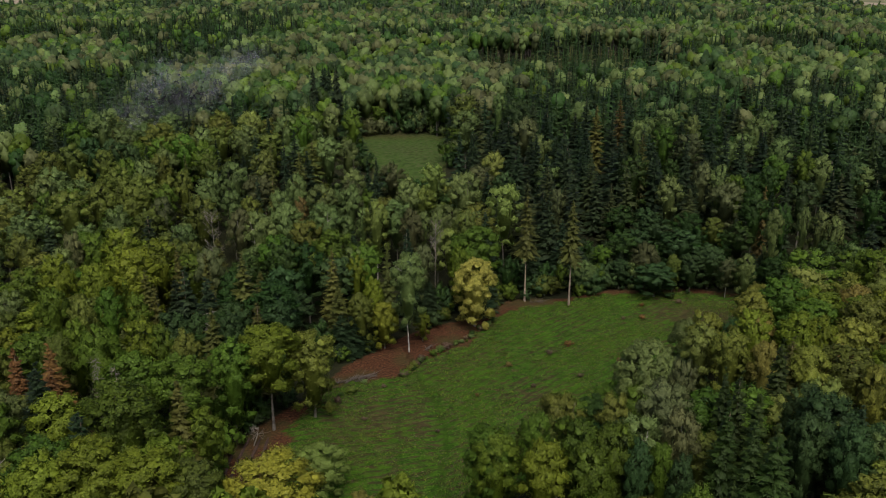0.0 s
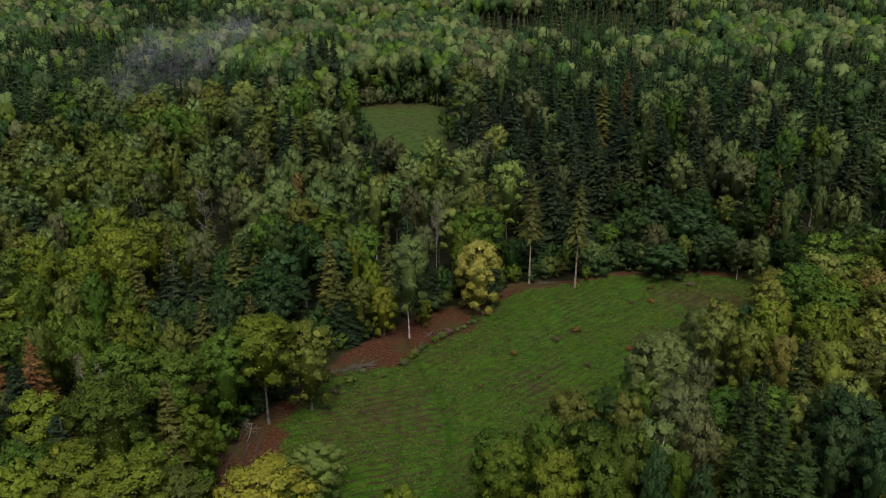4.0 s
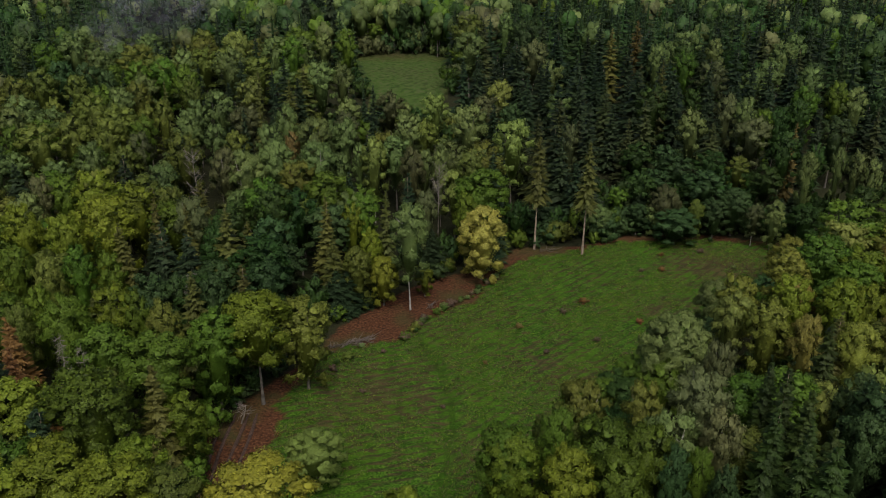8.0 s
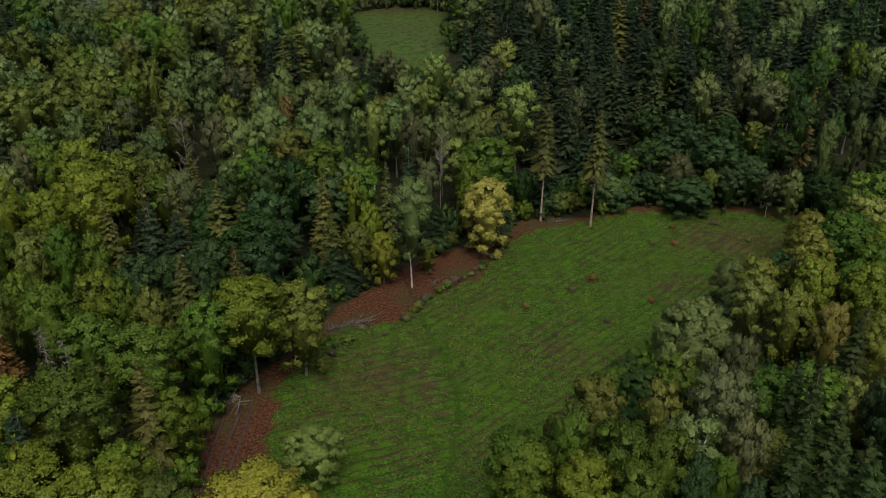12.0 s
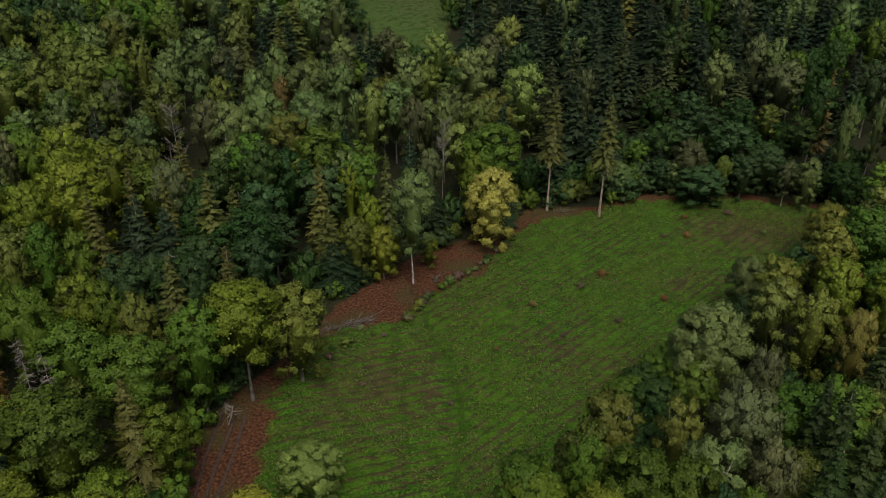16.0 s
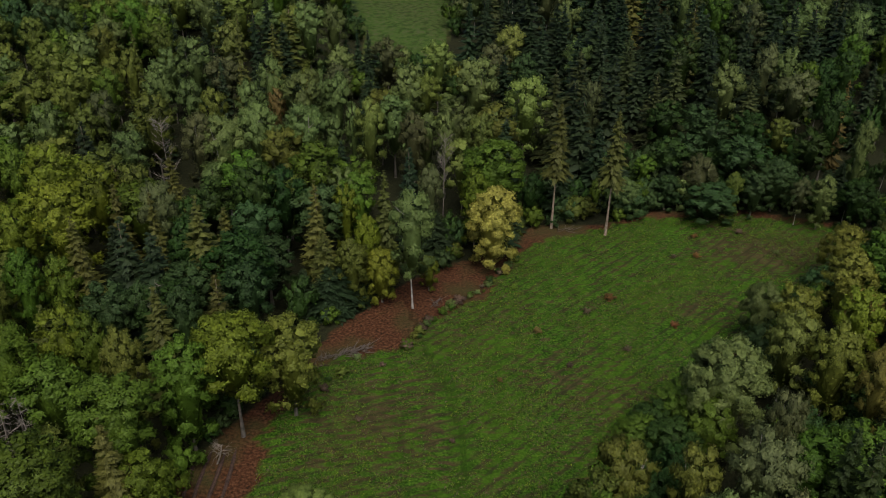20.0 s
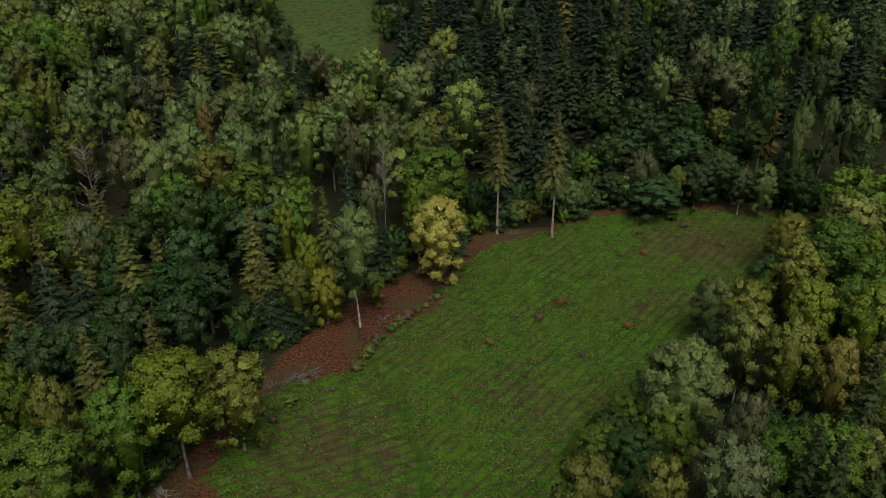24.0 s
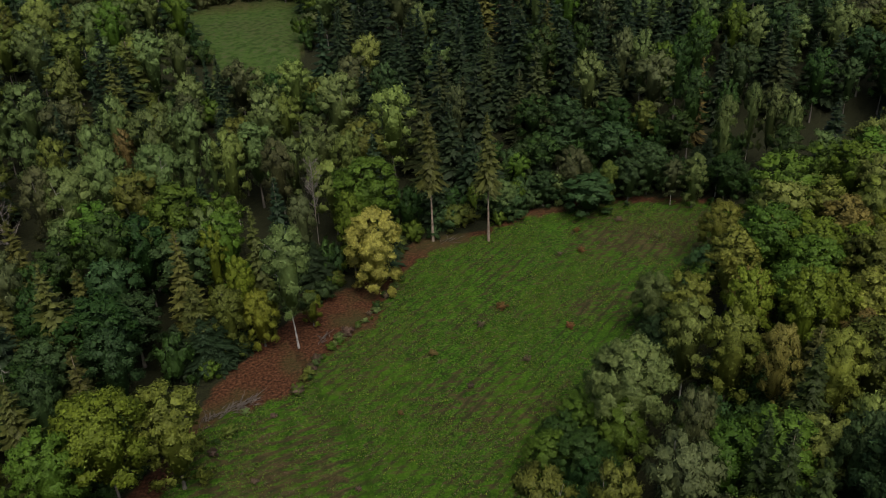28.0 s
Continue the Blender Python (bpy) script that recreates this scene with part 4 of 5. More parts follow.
plant("nearspruce", "needlegreen", 43.1, 113.6, 26.0, 6.0)
plant("nearspruce", "needlegreen", 49.3, 117.7, 26.0, 6.3)
plant("nearspruce", "needlegreen", 47.6, 121.9, 27.0, 5.9)
plant("nearspruce", "needlegreen", 46.3, 124.9, 26.0, 5.1)
plant("nearspruce", "needleolive", -44.9, 128.1, 23.0, 5.9)
plant("nearspruce", "needle", -68.9, 129.0, 25.0, 8.6)
plant("nearspruce", "rust", -68.3, 133.0, 23.0, 5.2)
plant("nearspruce", "needlegreen", 59.7, 136.0, 26.0, 6.2)
plant("nearspruce", "rust", -77.4, 138.7, 24.0, 5.7)
plant("nearspruce", "rust", -71.0, 139.0, 24.0, 7.1)
plant("nearspruce", "needleolive", 64.8, 143.4, 23.0, 6.2)
plant("spruce", "needleolive", -46.4, 156.8, 24.0, 6.1)
plant("spruce", "needleolive", -38.5, 162.0, 23.0, 5.4)
plant("spruce", "needleolive", -61.5, 168.7, 24.0, 5.6)
plant("spruce", "needle", -56.5, 174.3, 26.0, 6.4)
plant("spruce", "needleolive", -44.9, 178.8, 28.0, 7.2)
plant("spruce", "needleolive", -54.5, 184.0, 26.0, 4.4)
plant("spruce", "needle", -28.5, 184.1, 10.0, 5.1)
plant("spruce", "needleolive", -24.7, 186.2, 17.0, 6.0)
plant("spruce", "needleolive", -62.8, 189.3, 25.0, 5.0)
plant("spruce", "needleolive", -26.7, 192.4, 24.0, 5.6)
plant("spruce", "needleolive", -14.1, 201.5, 22.0, 4.4)
plant("spruce", "needle", -9.2, 208.3, 24.0, 5.5)
plant("spruce", "ochre", 97.3, 248.4, 24.0, 4.2)
plant("spruce", "needle", 40.0, 251.6, 28.0, 7.5)
plant("spruce", "needle", -20.7, 256.4, 24.0, 6.1)
plant("spruce", "needle", 106.9, 256.5, 25.0, 5.1)
plant("spruce", "needle", -57.7, 256.9, 24.0, 4.3)
plant("spruce", "needleolive", -53.4, 259.2, 23.0, 4.4)
plant("spruce", "needle", 33.2, 266.6, 27.0, 7.6)
plant("spruce", "needle", 80.0, 273.5, 26.0, 6.1)
plant("spruce", "needleolive", -47.3, 274.2, 25.0, 6.8)
plant("spruce", "needleolive", -84.9, 274.5, 24.0, 4.3)
plant("spruce", "needle", 40.9, 274.5, 27.0, 5.8)
plant("spruce", "needleolive", -56.7, 275.5, 27.0, 4.1)
plant("spruce", "needle", 25.1, 277.1, 26.0, 5.5)
plant("spruce", "needle", -52.9, 277.9, 27.0, 4.6)
plant("spruce", "needle", 31.6, 282.9, 27.0, 7.0)
plant("spruce", "needleolive", 67.5, 283.2, 27.0, 5.9)
plant("spruce", "needle", -22.7, 283.5, 19.0, 4.9)
plant("spruce", "needle", 109.1, 284.5, 27.0, 6.7)
plant("spruce", "needle", 101.6, 285.2, 26.0, 7.0)
plant("spruce", "needle", 96.5, 286.1, 26.0, 6.0)
plant("spruce", "needle", -77.6, 286.8, 24.0, 4.2)
plant("spruce", "needleolive", -44.8, 286.8, 24.0, 8.0)
plant("spruce", "needle", -26.0, 286.9, 17.0, 3.6)
plant("spruce", "needle", 83.8, 287.9, 26.0, 5.7)
plant("spruce", "needle", -64.5, 288.4, 25.0, 7.1)
plant("spruce", "needle", 5.7, 289.4, 25.0, 6.4)
plant("spruce", "needle", 10.2, 290.8, 25.0, 5.7)
plant("spruce", "needle", -51.5, 290.9, 26.0, 6.1)
plant("spruce", "needle", -29.7, 291.4, 15.0, 3.6)
plant("spruce", "needle", 16.5, 291.7, 26.0, 6.5)
plant("spruce", "needle", 60.4, 301.1, 26.0, 7.0)
plant("spruce", "needleolive", 57.3, 315.6, 26.0, 6.2)
plant("spruce", "ochre", 66.9, 320.5, 27.0, 7.0)
plant("spruce", "needle", 55.5, 328.0, 26.0, 6.4)
plant("willow", "birchlime", -21.5, 129.3, 10.0, 9.9)
plant("willow", "deep", 25.5, 132.0, 12.0, 10.0)
plant("willow", "deep", 31.0, 137.5, 11.0, 9.0)
plant("willow", "green", 26.4, 144.4, 10.0, 8.0)
plant("willow", "deep", 29.6, 148.3, 9.0, 8.0)
plant("willow", "green", 34.0, 151.5, 10.0, 9.0)
plant("willow", "deep", 38.9, 155.7, 10.0, 9.0)
plant("willow", "deep", 30.5, 141.6, 12.0, 9.0)
plant("willow", "green", 36.2, 144.3, 14.0, 9.0)
plant("willow", "willow", 39.6, 148.6, 21.0, 14.0)
plant("willow", "willow", 54.5, 174.0, 14.5, 8.5)
plant("willow", "pale", 77.6, 194.5, 15.0, 9.4)
plant("willow", "willow", 90.5, 203.7, 11.0, 5.9)
plant("willow", "willow", 39.4, 224.4, 10.0, 9.0)
plant("willow", "grey", 57.9, 229.1, 14.0, 9.2)
plant("dead", "bark", -2.2, 213.6, 25.0, 5.7)
plant("dead", "bark", -61.4, 216.5, 27.0, 7.5)
plant("deadspruce", "bark", -57.0, 133.3, 24.0, 3.1)
plant("deadspruce", "bark", -61.5, 135.4, 24.0, 3.2)

# ---- felled wood and weedy heaps on the clearing ----
def part(name, mesh, parent):
    ob = new(name, mesh)
    ob.parent = parent
    return ob


r = np.random.default_rng(77)
branch_meshes = [np_mesh("branch", *stick([(0, 0, 0), (0.9 * k, 0.12 * k, 0.05), (1.9 * k, -0.1 * k, 0.16), (2.9 * k, 0.1, 0.1)], [0.07, 0.055, 0.04, 0.02], 5), BARK["cut"], True) for k in (0.35, 0.5, 0.65, 0.85)]


def branch_pile(x, y, long, wide, count, turn, label):
    """A heap of cut branches lying across one another."""
    pile = tagged(new("branch_pile"), label, "branch pile", "branch piles")
    pile.matrix_basis = pose(x, y, float(ground_z(x, y)) + 0.05, 0, 0, turn)
    for i in range(count):
        ob = part("branch", branch_meshes[i % 4], pile)
        u, v = r.normal(0, 0.33, 2)
        ob.matrix_basis = pose(u * long - 1.2, v * wide, 0.10 + 0.55 * r.random() * math.exp(-3 * u * u), r.uniform(-20, 20), r.uniform(-16, 10), r.normal(0, 38))
    return pile


branch_pile(-17.8, 172.2, 5.4, 1.5, 70, 22, "long heap of grey cut branches on reddish litter")
branch_pile(-22.6, 170.6, 3.6, 1.6, 22, 40, "small heap of grey branches on the clearing's edge")
branch_pile(-3.2, 187.6, 3.0, 1.4, 12, 55, "scattered grey branches on reddish litter")
branch_pile(26.5, 216.8, 3.4, 1.4, 12, 10, "scattered grey branches below tall spruces")


heap = random.Random(3)
for x, y, h, tone in ((15.2, 178.2, 1.2, "brown"), (31.1, 172.8, 1.0, "debris"), (41.4, 180.3, 1.2, "rust"), (25.5, 184.7, 1.1, "debris"), (19.9, 168.3, 0.8, "debris"), (7.3, 164.1, 0.8, "brown"), (-1.1, 149.2, 0.8, "debris"), (30.8, 189.3, 1.3, "rust"), (52.3, 205.5, 1.2, "rust"), (47.3, 205.4, 0.9, "debris"), (-16.2, 154.1, 0.7, "debris"), (-13.1, 168.2, 0.8, "debris"), (12.0, 193.0, 0.9, "weed"), (64.5, 216.0, 1.3, "debris"), (54.0, 214.0, 1.0, "rust"), (70.0, 207.0, 1.1, "willow")):
    plant("shrub", tone, x, y, h, h * heap.uniform(1.3, 1.9))
for (x0, y0), (x1, y1), n in (((-9, 173.4), (-6, 180), 7), ((-6, 180), (3, 189.5), 10), ((3, 189.5), (14, 205), 14), ((-23, 160), (-18, 171), 5)):
    for i in range(n):
        s = (i + heap.random()) / n
        h = heap.uniform(0.6, 1.7)
        plant("shrub", heap.choice(("weed", "deep", "willow", "olive", "debris")), x0 + (x1 - x0) * s + heap.uniform(-0.8, 0.8), y0 + (y1 - y0) * s + heap.uniform(-0.8, 0.8), h, h * heap.uniform(1.0, 1.8))

# wheel ruts pressed into the litter
m_rut, nodes, links, bsdf = node_material("churned_earth")
pos = nodes.new("ShaderNodeNewGeometry").outputs["Position"]
links.new(ramp_node(nodes, links, noise_node(nodes, links, 2.5, 5, pos), [(0.35, (0.022, 0.011, 0.007)), (0.68, (0.070, 0.036, 0.022))]), bsdf.inputs["Base Color"])
bsdf.inputs["Roughness"].default_value = 0.95
for k, shift in enumerate((-2.6, -1.0, 0.9, 2.5)):
    line = [(-37.5 + shift + 0.4 * math.sin(0.35 * i + k), 114 + 2.1 * i, 0.02 + 0.05 * r.random()) for i in range(17)]
    v, f = stick(np.array(line), np.array([0.16] + [0.26 + 0.1 * r.random() for _ in range(15)] + [0.08]), 6)
    v[:, 2] *= 0.6
    tagged(new("wheel_rut", np_mesh("wheel_rut", v, f, m_rut, True)), "ridge of churned reddish earth beside wheel tracks", "track", "wheel ruts")


def snag(x, y, high, lean, turn):
    """A leaning dead trunk with its broken limbs."""
    v, f = dead_limbs(np.random.default_rng(int(abs(x) * 10 + y)), high, 0.16, 12, 1.6, 0.1)
    ob = tagged(new("dead_tree", np_mesh("dead_trunk", v, f, BARK["dead"], True)), "leaning dead trunk with short broken limbs", "tree", "dead trees")
    ob.matrix_basis = pose(x, y, float(ground_z(x, y)), lean, 0, turn)


snag(-51.0, 163.0, 22.0, 9, 70)
snag(-36.9, 144.5, 4.5, 20, 60)

# ---- undergrowth along the edges of the clearing ----
for x, y, h, tone in ((-41.5, 142.0, 6.0, "green"), (-42.0, 137.0, 7.0, "lime"), (-41.5, 132.0, 6.0, "green"), (-40.5, 127.0, 6.5, "green"), (-42.5, 122.0, 7.0, "deep"), (-39.5, 149.5, 4.0, "deep"), (-37.0, 155.0, 5.0, "deep"), (102.3, 235.6, 5.0, "deep"), (99.3, 225.1, 6.0, "blue"), (97.9, 218.1, 7.0, "green"), (94.1, 221.4, 5.0, "deep"), (131.5, 256.9, 6.0, "blue"), (124.4, 248.4, 7.0, "green"), (106.7, 241.7, 5.0, "deep"), (93.4, 227.3, 6.0, "blue")):
    plant("shrub", tone, x, y, h, h * 0.9)
pick = random.Random(21)
for (x0, y0), (x1, y1), n, tall in (((-24, 181), (-15, 192), 5, 4), ((-12, 196), (3, 205), 5, 5), ((14, 216), (32, 222), 7, 6), ((36, 221), (48, 229), 7, 7), ((48, 229), (68, 231), 10, 7), ((68, 231), (92, 224), 10, 7), ((-40, 150), (-30, 166), 5, 4), ((99, 209), (88, 200), 4, 4), ((75, 191), (62, 178), 8, 7), ((62, 178), (52, 166), 8, 7), ((52, 165), (40, 150), 8, 6), ((46, 141), (61, 158), 9, 8), ((50, 136), (66, 152), 8, 9)):
    for i in range(n):
        s = (i + pick.random()) / n
        h = tall * pick.uniform(0.5, 1.15)
        plant("shrub", pick.choice(("deep", "blue", "green", "olive", "blue")), x0 + (x1 - x0) * s + pick.uniform(-1.5, 1.5), y0 + (y1 - y0) * s + pick.uniform(-1, 2.5), h, h * pick.uniform(0.8, 1.2))

for (x0, y0), (x1, y1), n, tall in (((-4, 205), (8, 213), 5, 9), ((8, 210), (20, 226), 6, 10), ((20, 226), (40, 228), 6, 11), ((40, 232), (95, 230), 12, 9), ((-30, 178), (-12, 198), 7, 9), ((-46, 150), (-34, 168), 6, 8)):
    for i in range(n):
        s = (i + pick.random()) / n
        h = tall * pick.uniform(0.6, 1.2)
        kind, tone = pick.choice((("spruce", "needle"), ("shrub", "deep"), ("shrub", "blue"), ("spruce", "needle"), ("shrub", "green")))
        plant(kind, tone, x0 + (x1 - x0) * s + pick.uniform(-1.5, 1.5), y0 + (y1 - y0) * s + pick.uniform(-1, 2.5), h, h * pick.uniform(0.5, 0.7))

pick = random.Random(63)
for i in range(62):
    x, y = pick.uniform(36, 108), pick.uniform(230, 254)
    h = pick.uniform(4, 9)
    if free_spot(x, y, 1.2):
        plant("shrub", pick.choice(("deep", "blue", "deep", "green", "needlegreen")), x, y, h, h * pick.uniform(0.7, 1.1))

# ---- the trees between them ----
ZONES = {
    "left": (("beech", "green"), ("beech", "lime"), ("beech", "olive"), ("beech", "olive"), ("beech", "green"), ("spruce", "needleolive"), ("spruce", "needle"), ("birch", "birch"), ("birch", "olive")),
    "birches": (("birch", "birch"), ("birch", "grey"), ("birch", "birchlime"), ("birch", "olive"), ("beech", "green"), ("spruce", "needle"), ("spruce", "needle"), ("beech", "olive")),
    "spruces": (("spruce", "needle"), ("spruce", "needle"), ("spruce", "needle"), ("spruce", "needleolive"), ("beech", "deep"), ("birch", "grey")),
    "darkwood": (("beech", "deep"), ("spruce", "needle"), ("spruce", "needleolive"), ("beech", "deep"), ("beech", "blue")),
    "thicket": (("beech", "deep"), ("beech", "blue"), ("beech", "blue"), ("beech", "green")),
    "pale": (("beech", "pale"), ("beech", "lime"), ("beech", "pale"), ("birch", "birchlime"), ("beech", "olive"), ("beech", "green"), ("beech", "orange")),
    "right": (("beech", "pale"), ("beech", "green"), ("spruce", "needle"), ("beech", "olive"), ("beech", "blue"), ("birch", "birch"), ("birch", "birchlime")),
}


def zone_of(x, y):
    if x > 38 and 222 < y < 252 and x < 105:
        return "thicket"
    if x > 15 and y > 225 and x < 150:
        return "spruces"
    if -60 < x < -22 and 156 < y < 208:
        return "darkwood"
    if x > 20:
        return "pale" if y > 138 and y < 215 else "right"
    if x > -75 and y > 205 and x < 20:
        return "birches"
    return "left"


pick = random.Random(5)
for j in range(41):
    for i in range(63):
        x, y = -222 + i * 7.4 + pick.uniform(-2.8, 2.8), 84 + j * 6.3 + pick.uniform(-2.6, 2.6)
        if x < -0.50 * y - 20 or x > 0.50 * y + 38 or y < 102 or y > 332 or (y > 290 and abs(x) > 130):
            continue
        if inside(CLEARING, np.array(x), np.array(y)) or inside(FAR_CLEARING, np.array(x), np.array(y)):
            continue
        if any(inside(CLEARING, np.array(x + a), np.array(y + b)) for a, b in ((4.5, 0), (-4.5, 0), (0, 5), (0, -5))):
            continue
        if not free_spot(x, y, 3.2 if x > 20 or y < 200 else 4.6) or (-30 < x < 12 and 100 < y < 142) or math.hypot(x - 38, y - 143) < 11:
            continue
        if -44 < x < 8 and y > 262:
            if y > 284:
                continue
            z = "low"
        else:
            z = zone_of(x, y)
        if z == "spruces":
            continue
        kind, tone = pick.choice(ZONES["birches" if z == "low" else z])
        h = pick.uniform(10, 14) if z in ("thicket", "low") else pick.uniform(17, 24)
        w = h * {"beech": 0.50, "birch": 0.42, "spruce": 0.31}[kind] * pick.uniform(0.85, 1.15)
        if z == "thicket":
            w *= 1.35
        if edge_gap(x, y) < 0.5 * w + (1.0 if x > 20 else 0.0):
            continue
        plant(kind if y < 185 else {"beech": "inner", "birch": "innerbirch"}.get(kind, kind), tone, x, y, h, w)


# low growth before the far clearing
pick = random.Random(33)
for j in range(5):
    for i in range(14):
        x, y = -50 + i * 4.6 + pick.uniform(-1.6, 1.6), 281 + j * 4.2 + pick.uniform(-1.4, 1.4)
        if inside(FAR_CLEARING, np.array(x), np.array(y)) or not free_spot(x, y, 1.6):
            continue
        h = pick.uniform(5.5, 9.5) if y < 292 else pick.uniform(4, 7)
        plant("shrub", pick.choice(("deep", "blue", "green", "birch", "olive", "grey")), x, y, h, h * pick.uniform(0.7, 1.0))


# the dense spruce stand behind the clearing
pick = random.Random(14)
y = 226.0
while y < 332:
    x = 14.0
    while x < 0.50 * y + 40:
        px, py = x + pick.uniform(-2.8, 2.8), y + pick.uniform(-2.6, 2.6)
        x += 9.2
        if (py < 252 and px > 36) or not free_spot(px, py, 3.0) or inside(FAR_CLEARING, np.array(px), np.array(py)) or (py > 290 and px > 130):
            continue
        h = pick.uniform(16, 27)
        if pick.random() < (0.12 if px < 78 else 0.62):
            kind, tone = pick.choice((("inner", "deep"), ("inner", "green"), ("inner", "blue"), ("innerbirch", "birch"), ("innerbirch", "grey"), ("inner", "olive")))
            plant(kind, tone, px, py, h * 0.92, h * pick.uniform(0.30, 0.44))
            continue
        tone = "needle" if pick.random() < 0.66 else "needlemid"
        plant("farspruce", tone, px, py, h, h * pick.uniform(0.27, 0.36))
    y += 8.2


# ---- woods farther off, past counting ----
def far_crown(r, conifer, body, count, size):
    """A far crown, 24 m high and 10 m wide: an uneven leafy body with twigs standing out of it."""
    if conifer:
        sides, rings = (5, 4) if body else (7, 7)
        s = np.linspace(0.1, 1.0, rings)
        a = np.arange(sides) * 2 * math.pi / sides + r.uniform(0, 6.283, (rings, 1))
        k = (4.6 * (1 - s) ** 0.72 + 0.05)[:, None] * r.uniform(0.35, 0.85, (rings, sides))
        v = np.stack([k * np.cos(a), k * np.sin(a), 24 * s[:, None] - 0.35 * k + r.normal(0, 0.35, (rings, sides)) * (s < 1)[:, None]], -1).reshape(-1, 3)
        q, m = np.arange(sides), (np.arange(sides) + 1) % sides
        f = np.concatenate([np.concatenate([np.stack([sides * n + q, sides * n + m, sides * n + sides + m], 1), np.stack([sides * n + q, sides * n + sides + m, sides * n + sides + q], 1)]) for n in range(rings - 1)])
        soft = np.stack([np.cos(a), np.sin(a), np.full(a.shape, 0.7)], -1).reshape(-1, 3)
        u, t = r.uniform(0.15, 1, count) ** 0.8, r.uniform(0, 6.283, count)
        d = np.stack([np.cos(t), np.sin(t), np.full(count, 0.8)], 1)
        k = 4.9 * (1 - u) ** 0.72 * r.uniform(0.75, 1.1, count)
        at = np.stack([k * np.cos(t), k * np.sin(t), 24 * u - 0.35 * k], 1)
    else:
        n = (8, 5, 3)[body]
        i = np.arange(n)
        z, a = 1 - 1.25 * (i + 0.5) / n, 2.39996 * i + r.uniform(0, 6.283)
        out = np.stack([np.sqrt(1 - z * z) * np.cos(a), np.sqrt(1 - z * z) * np.sin(a), z], 1)
        mid = out * r.uniform(2.5, 3.4, (n, 1)) * (1, 1, 1.25) + (0, 0, 18)
        big = r.uniform(1.5, 2.3, n) * (12 / n) ** 0.4
        v, f = lumps(r, np.concatenate([mid, [(0, 0, 15.5)]]), np.append(big, 3.4), 1.15)
        v[-12:, 2] = np.where(v[-12:, 2] < 15, v[-12:, 2] - 4, v[-12:, 2])
        soft = unit(v - np.repeat(np.concatenate([mid, [(0, 0, 15.5)]]), 12, 0)) + np.repeat(np.concatenate([out, [(0, 0, 0.2)]]), 12, 0)
        j = r.integers(0, n, count)
        d = unit(r.normal(0, 0.8, (count, 3)) + out[j] + (0, 0, 0.2))
        at = mid[j] + d * (big[j] * r.uniform(0.85, 1.2, count))[:, None] * (1, 1, 1.1)
    parts = [(v, f), sprays(r, at, d + (0, 0, 0.2), size, 0.3)]
    normals = [unit(soft + r.normal(0, 0.12, v.shape)), np.repeat(unit(d + r.normal(0, 0.15, d.shape)), 3, 0)]
    return *joined(parts), np.concatenate(normals)


seed = np.random.default_rng(41)
FAR_CROWNS = {(kind, tier): [far_crown(seed, kind, body, count, size) for _ in range(6)] for kind in (False, True) for tier, (body, count, size) in enumerate(((0, 90, 0.6), (1, 36, 0.85), (2, 12, 1.4)))}
FAR_CROWNS[True, 1] = [spruce_crown(seed, 24, 10, 1.0, 5 + i % 2, 5, 0.4, 1, 2.8) for i in range(6)]
FAR_CROWNS[True, 0] = [spruce_crown(seed, 24, 10, 1.0, 9 + i % 3, 7, 0.4, 1, 2.2) for i in range(6)]


def woods(name, label, tone, spots, tier, conifer, seed):
    """Many far trees of one kind in one mesh."""
    r = np.random.default_rng(seed)
    spots = np.array(spots)
    crowns = FAR_CROWNS[conifer, tier]
    which = r.integers(0, len(crowns), len(spots))
    parts, tints, normals = [], [], []
    for k, (v, f, m) in enumerate(crowns):
        s = spots[which == k]
        n = len(s)
        if not n:
            continue
        turn = r.uniform(0, 6.283, (n, 1))
        c, q = np.cos(turn), np.sin(turn)
        wide, tall = s[:, 3:4] / 10, s[:, 2:3] / 24
        base = ground_z(s[:, 0], s[:, 1])[:, None]
        at = np.stack([s[:, :1] + wide * (c * v[:, 0] - q * v[:, 1]), s[:, 1:2] + wide * (q * v[:, 0] + c * v[:, 1]), base + tall * v[:, 2]], -1)
        parts.append((at.reshape(-1, 3), (len(v) * np.arange(n)[:, None, None] + f).reshape(-1, 3)))
        normals.append(np.stack([c * m[:, 0] - q * m[:, 1], q * m[:, 0] + c * m[:, 1], np.broadcast_to(m[:, 2], (n, len(m)))], -1).reshape(-1, 3))
        tints.append(np.repeat(r.random(n), len(f)))
    v, f = joined(parts)
    return tagged(new(name, np_mesh(name, v, f, LEAF[tone], True, np.concatenate(tints), np.concatenate(normals))), label, "trees", kind="stuff")


lists = {}


def add_spot(tone, tier, *spot):
    lists.setdefault((tone, tier), []).append(spot)


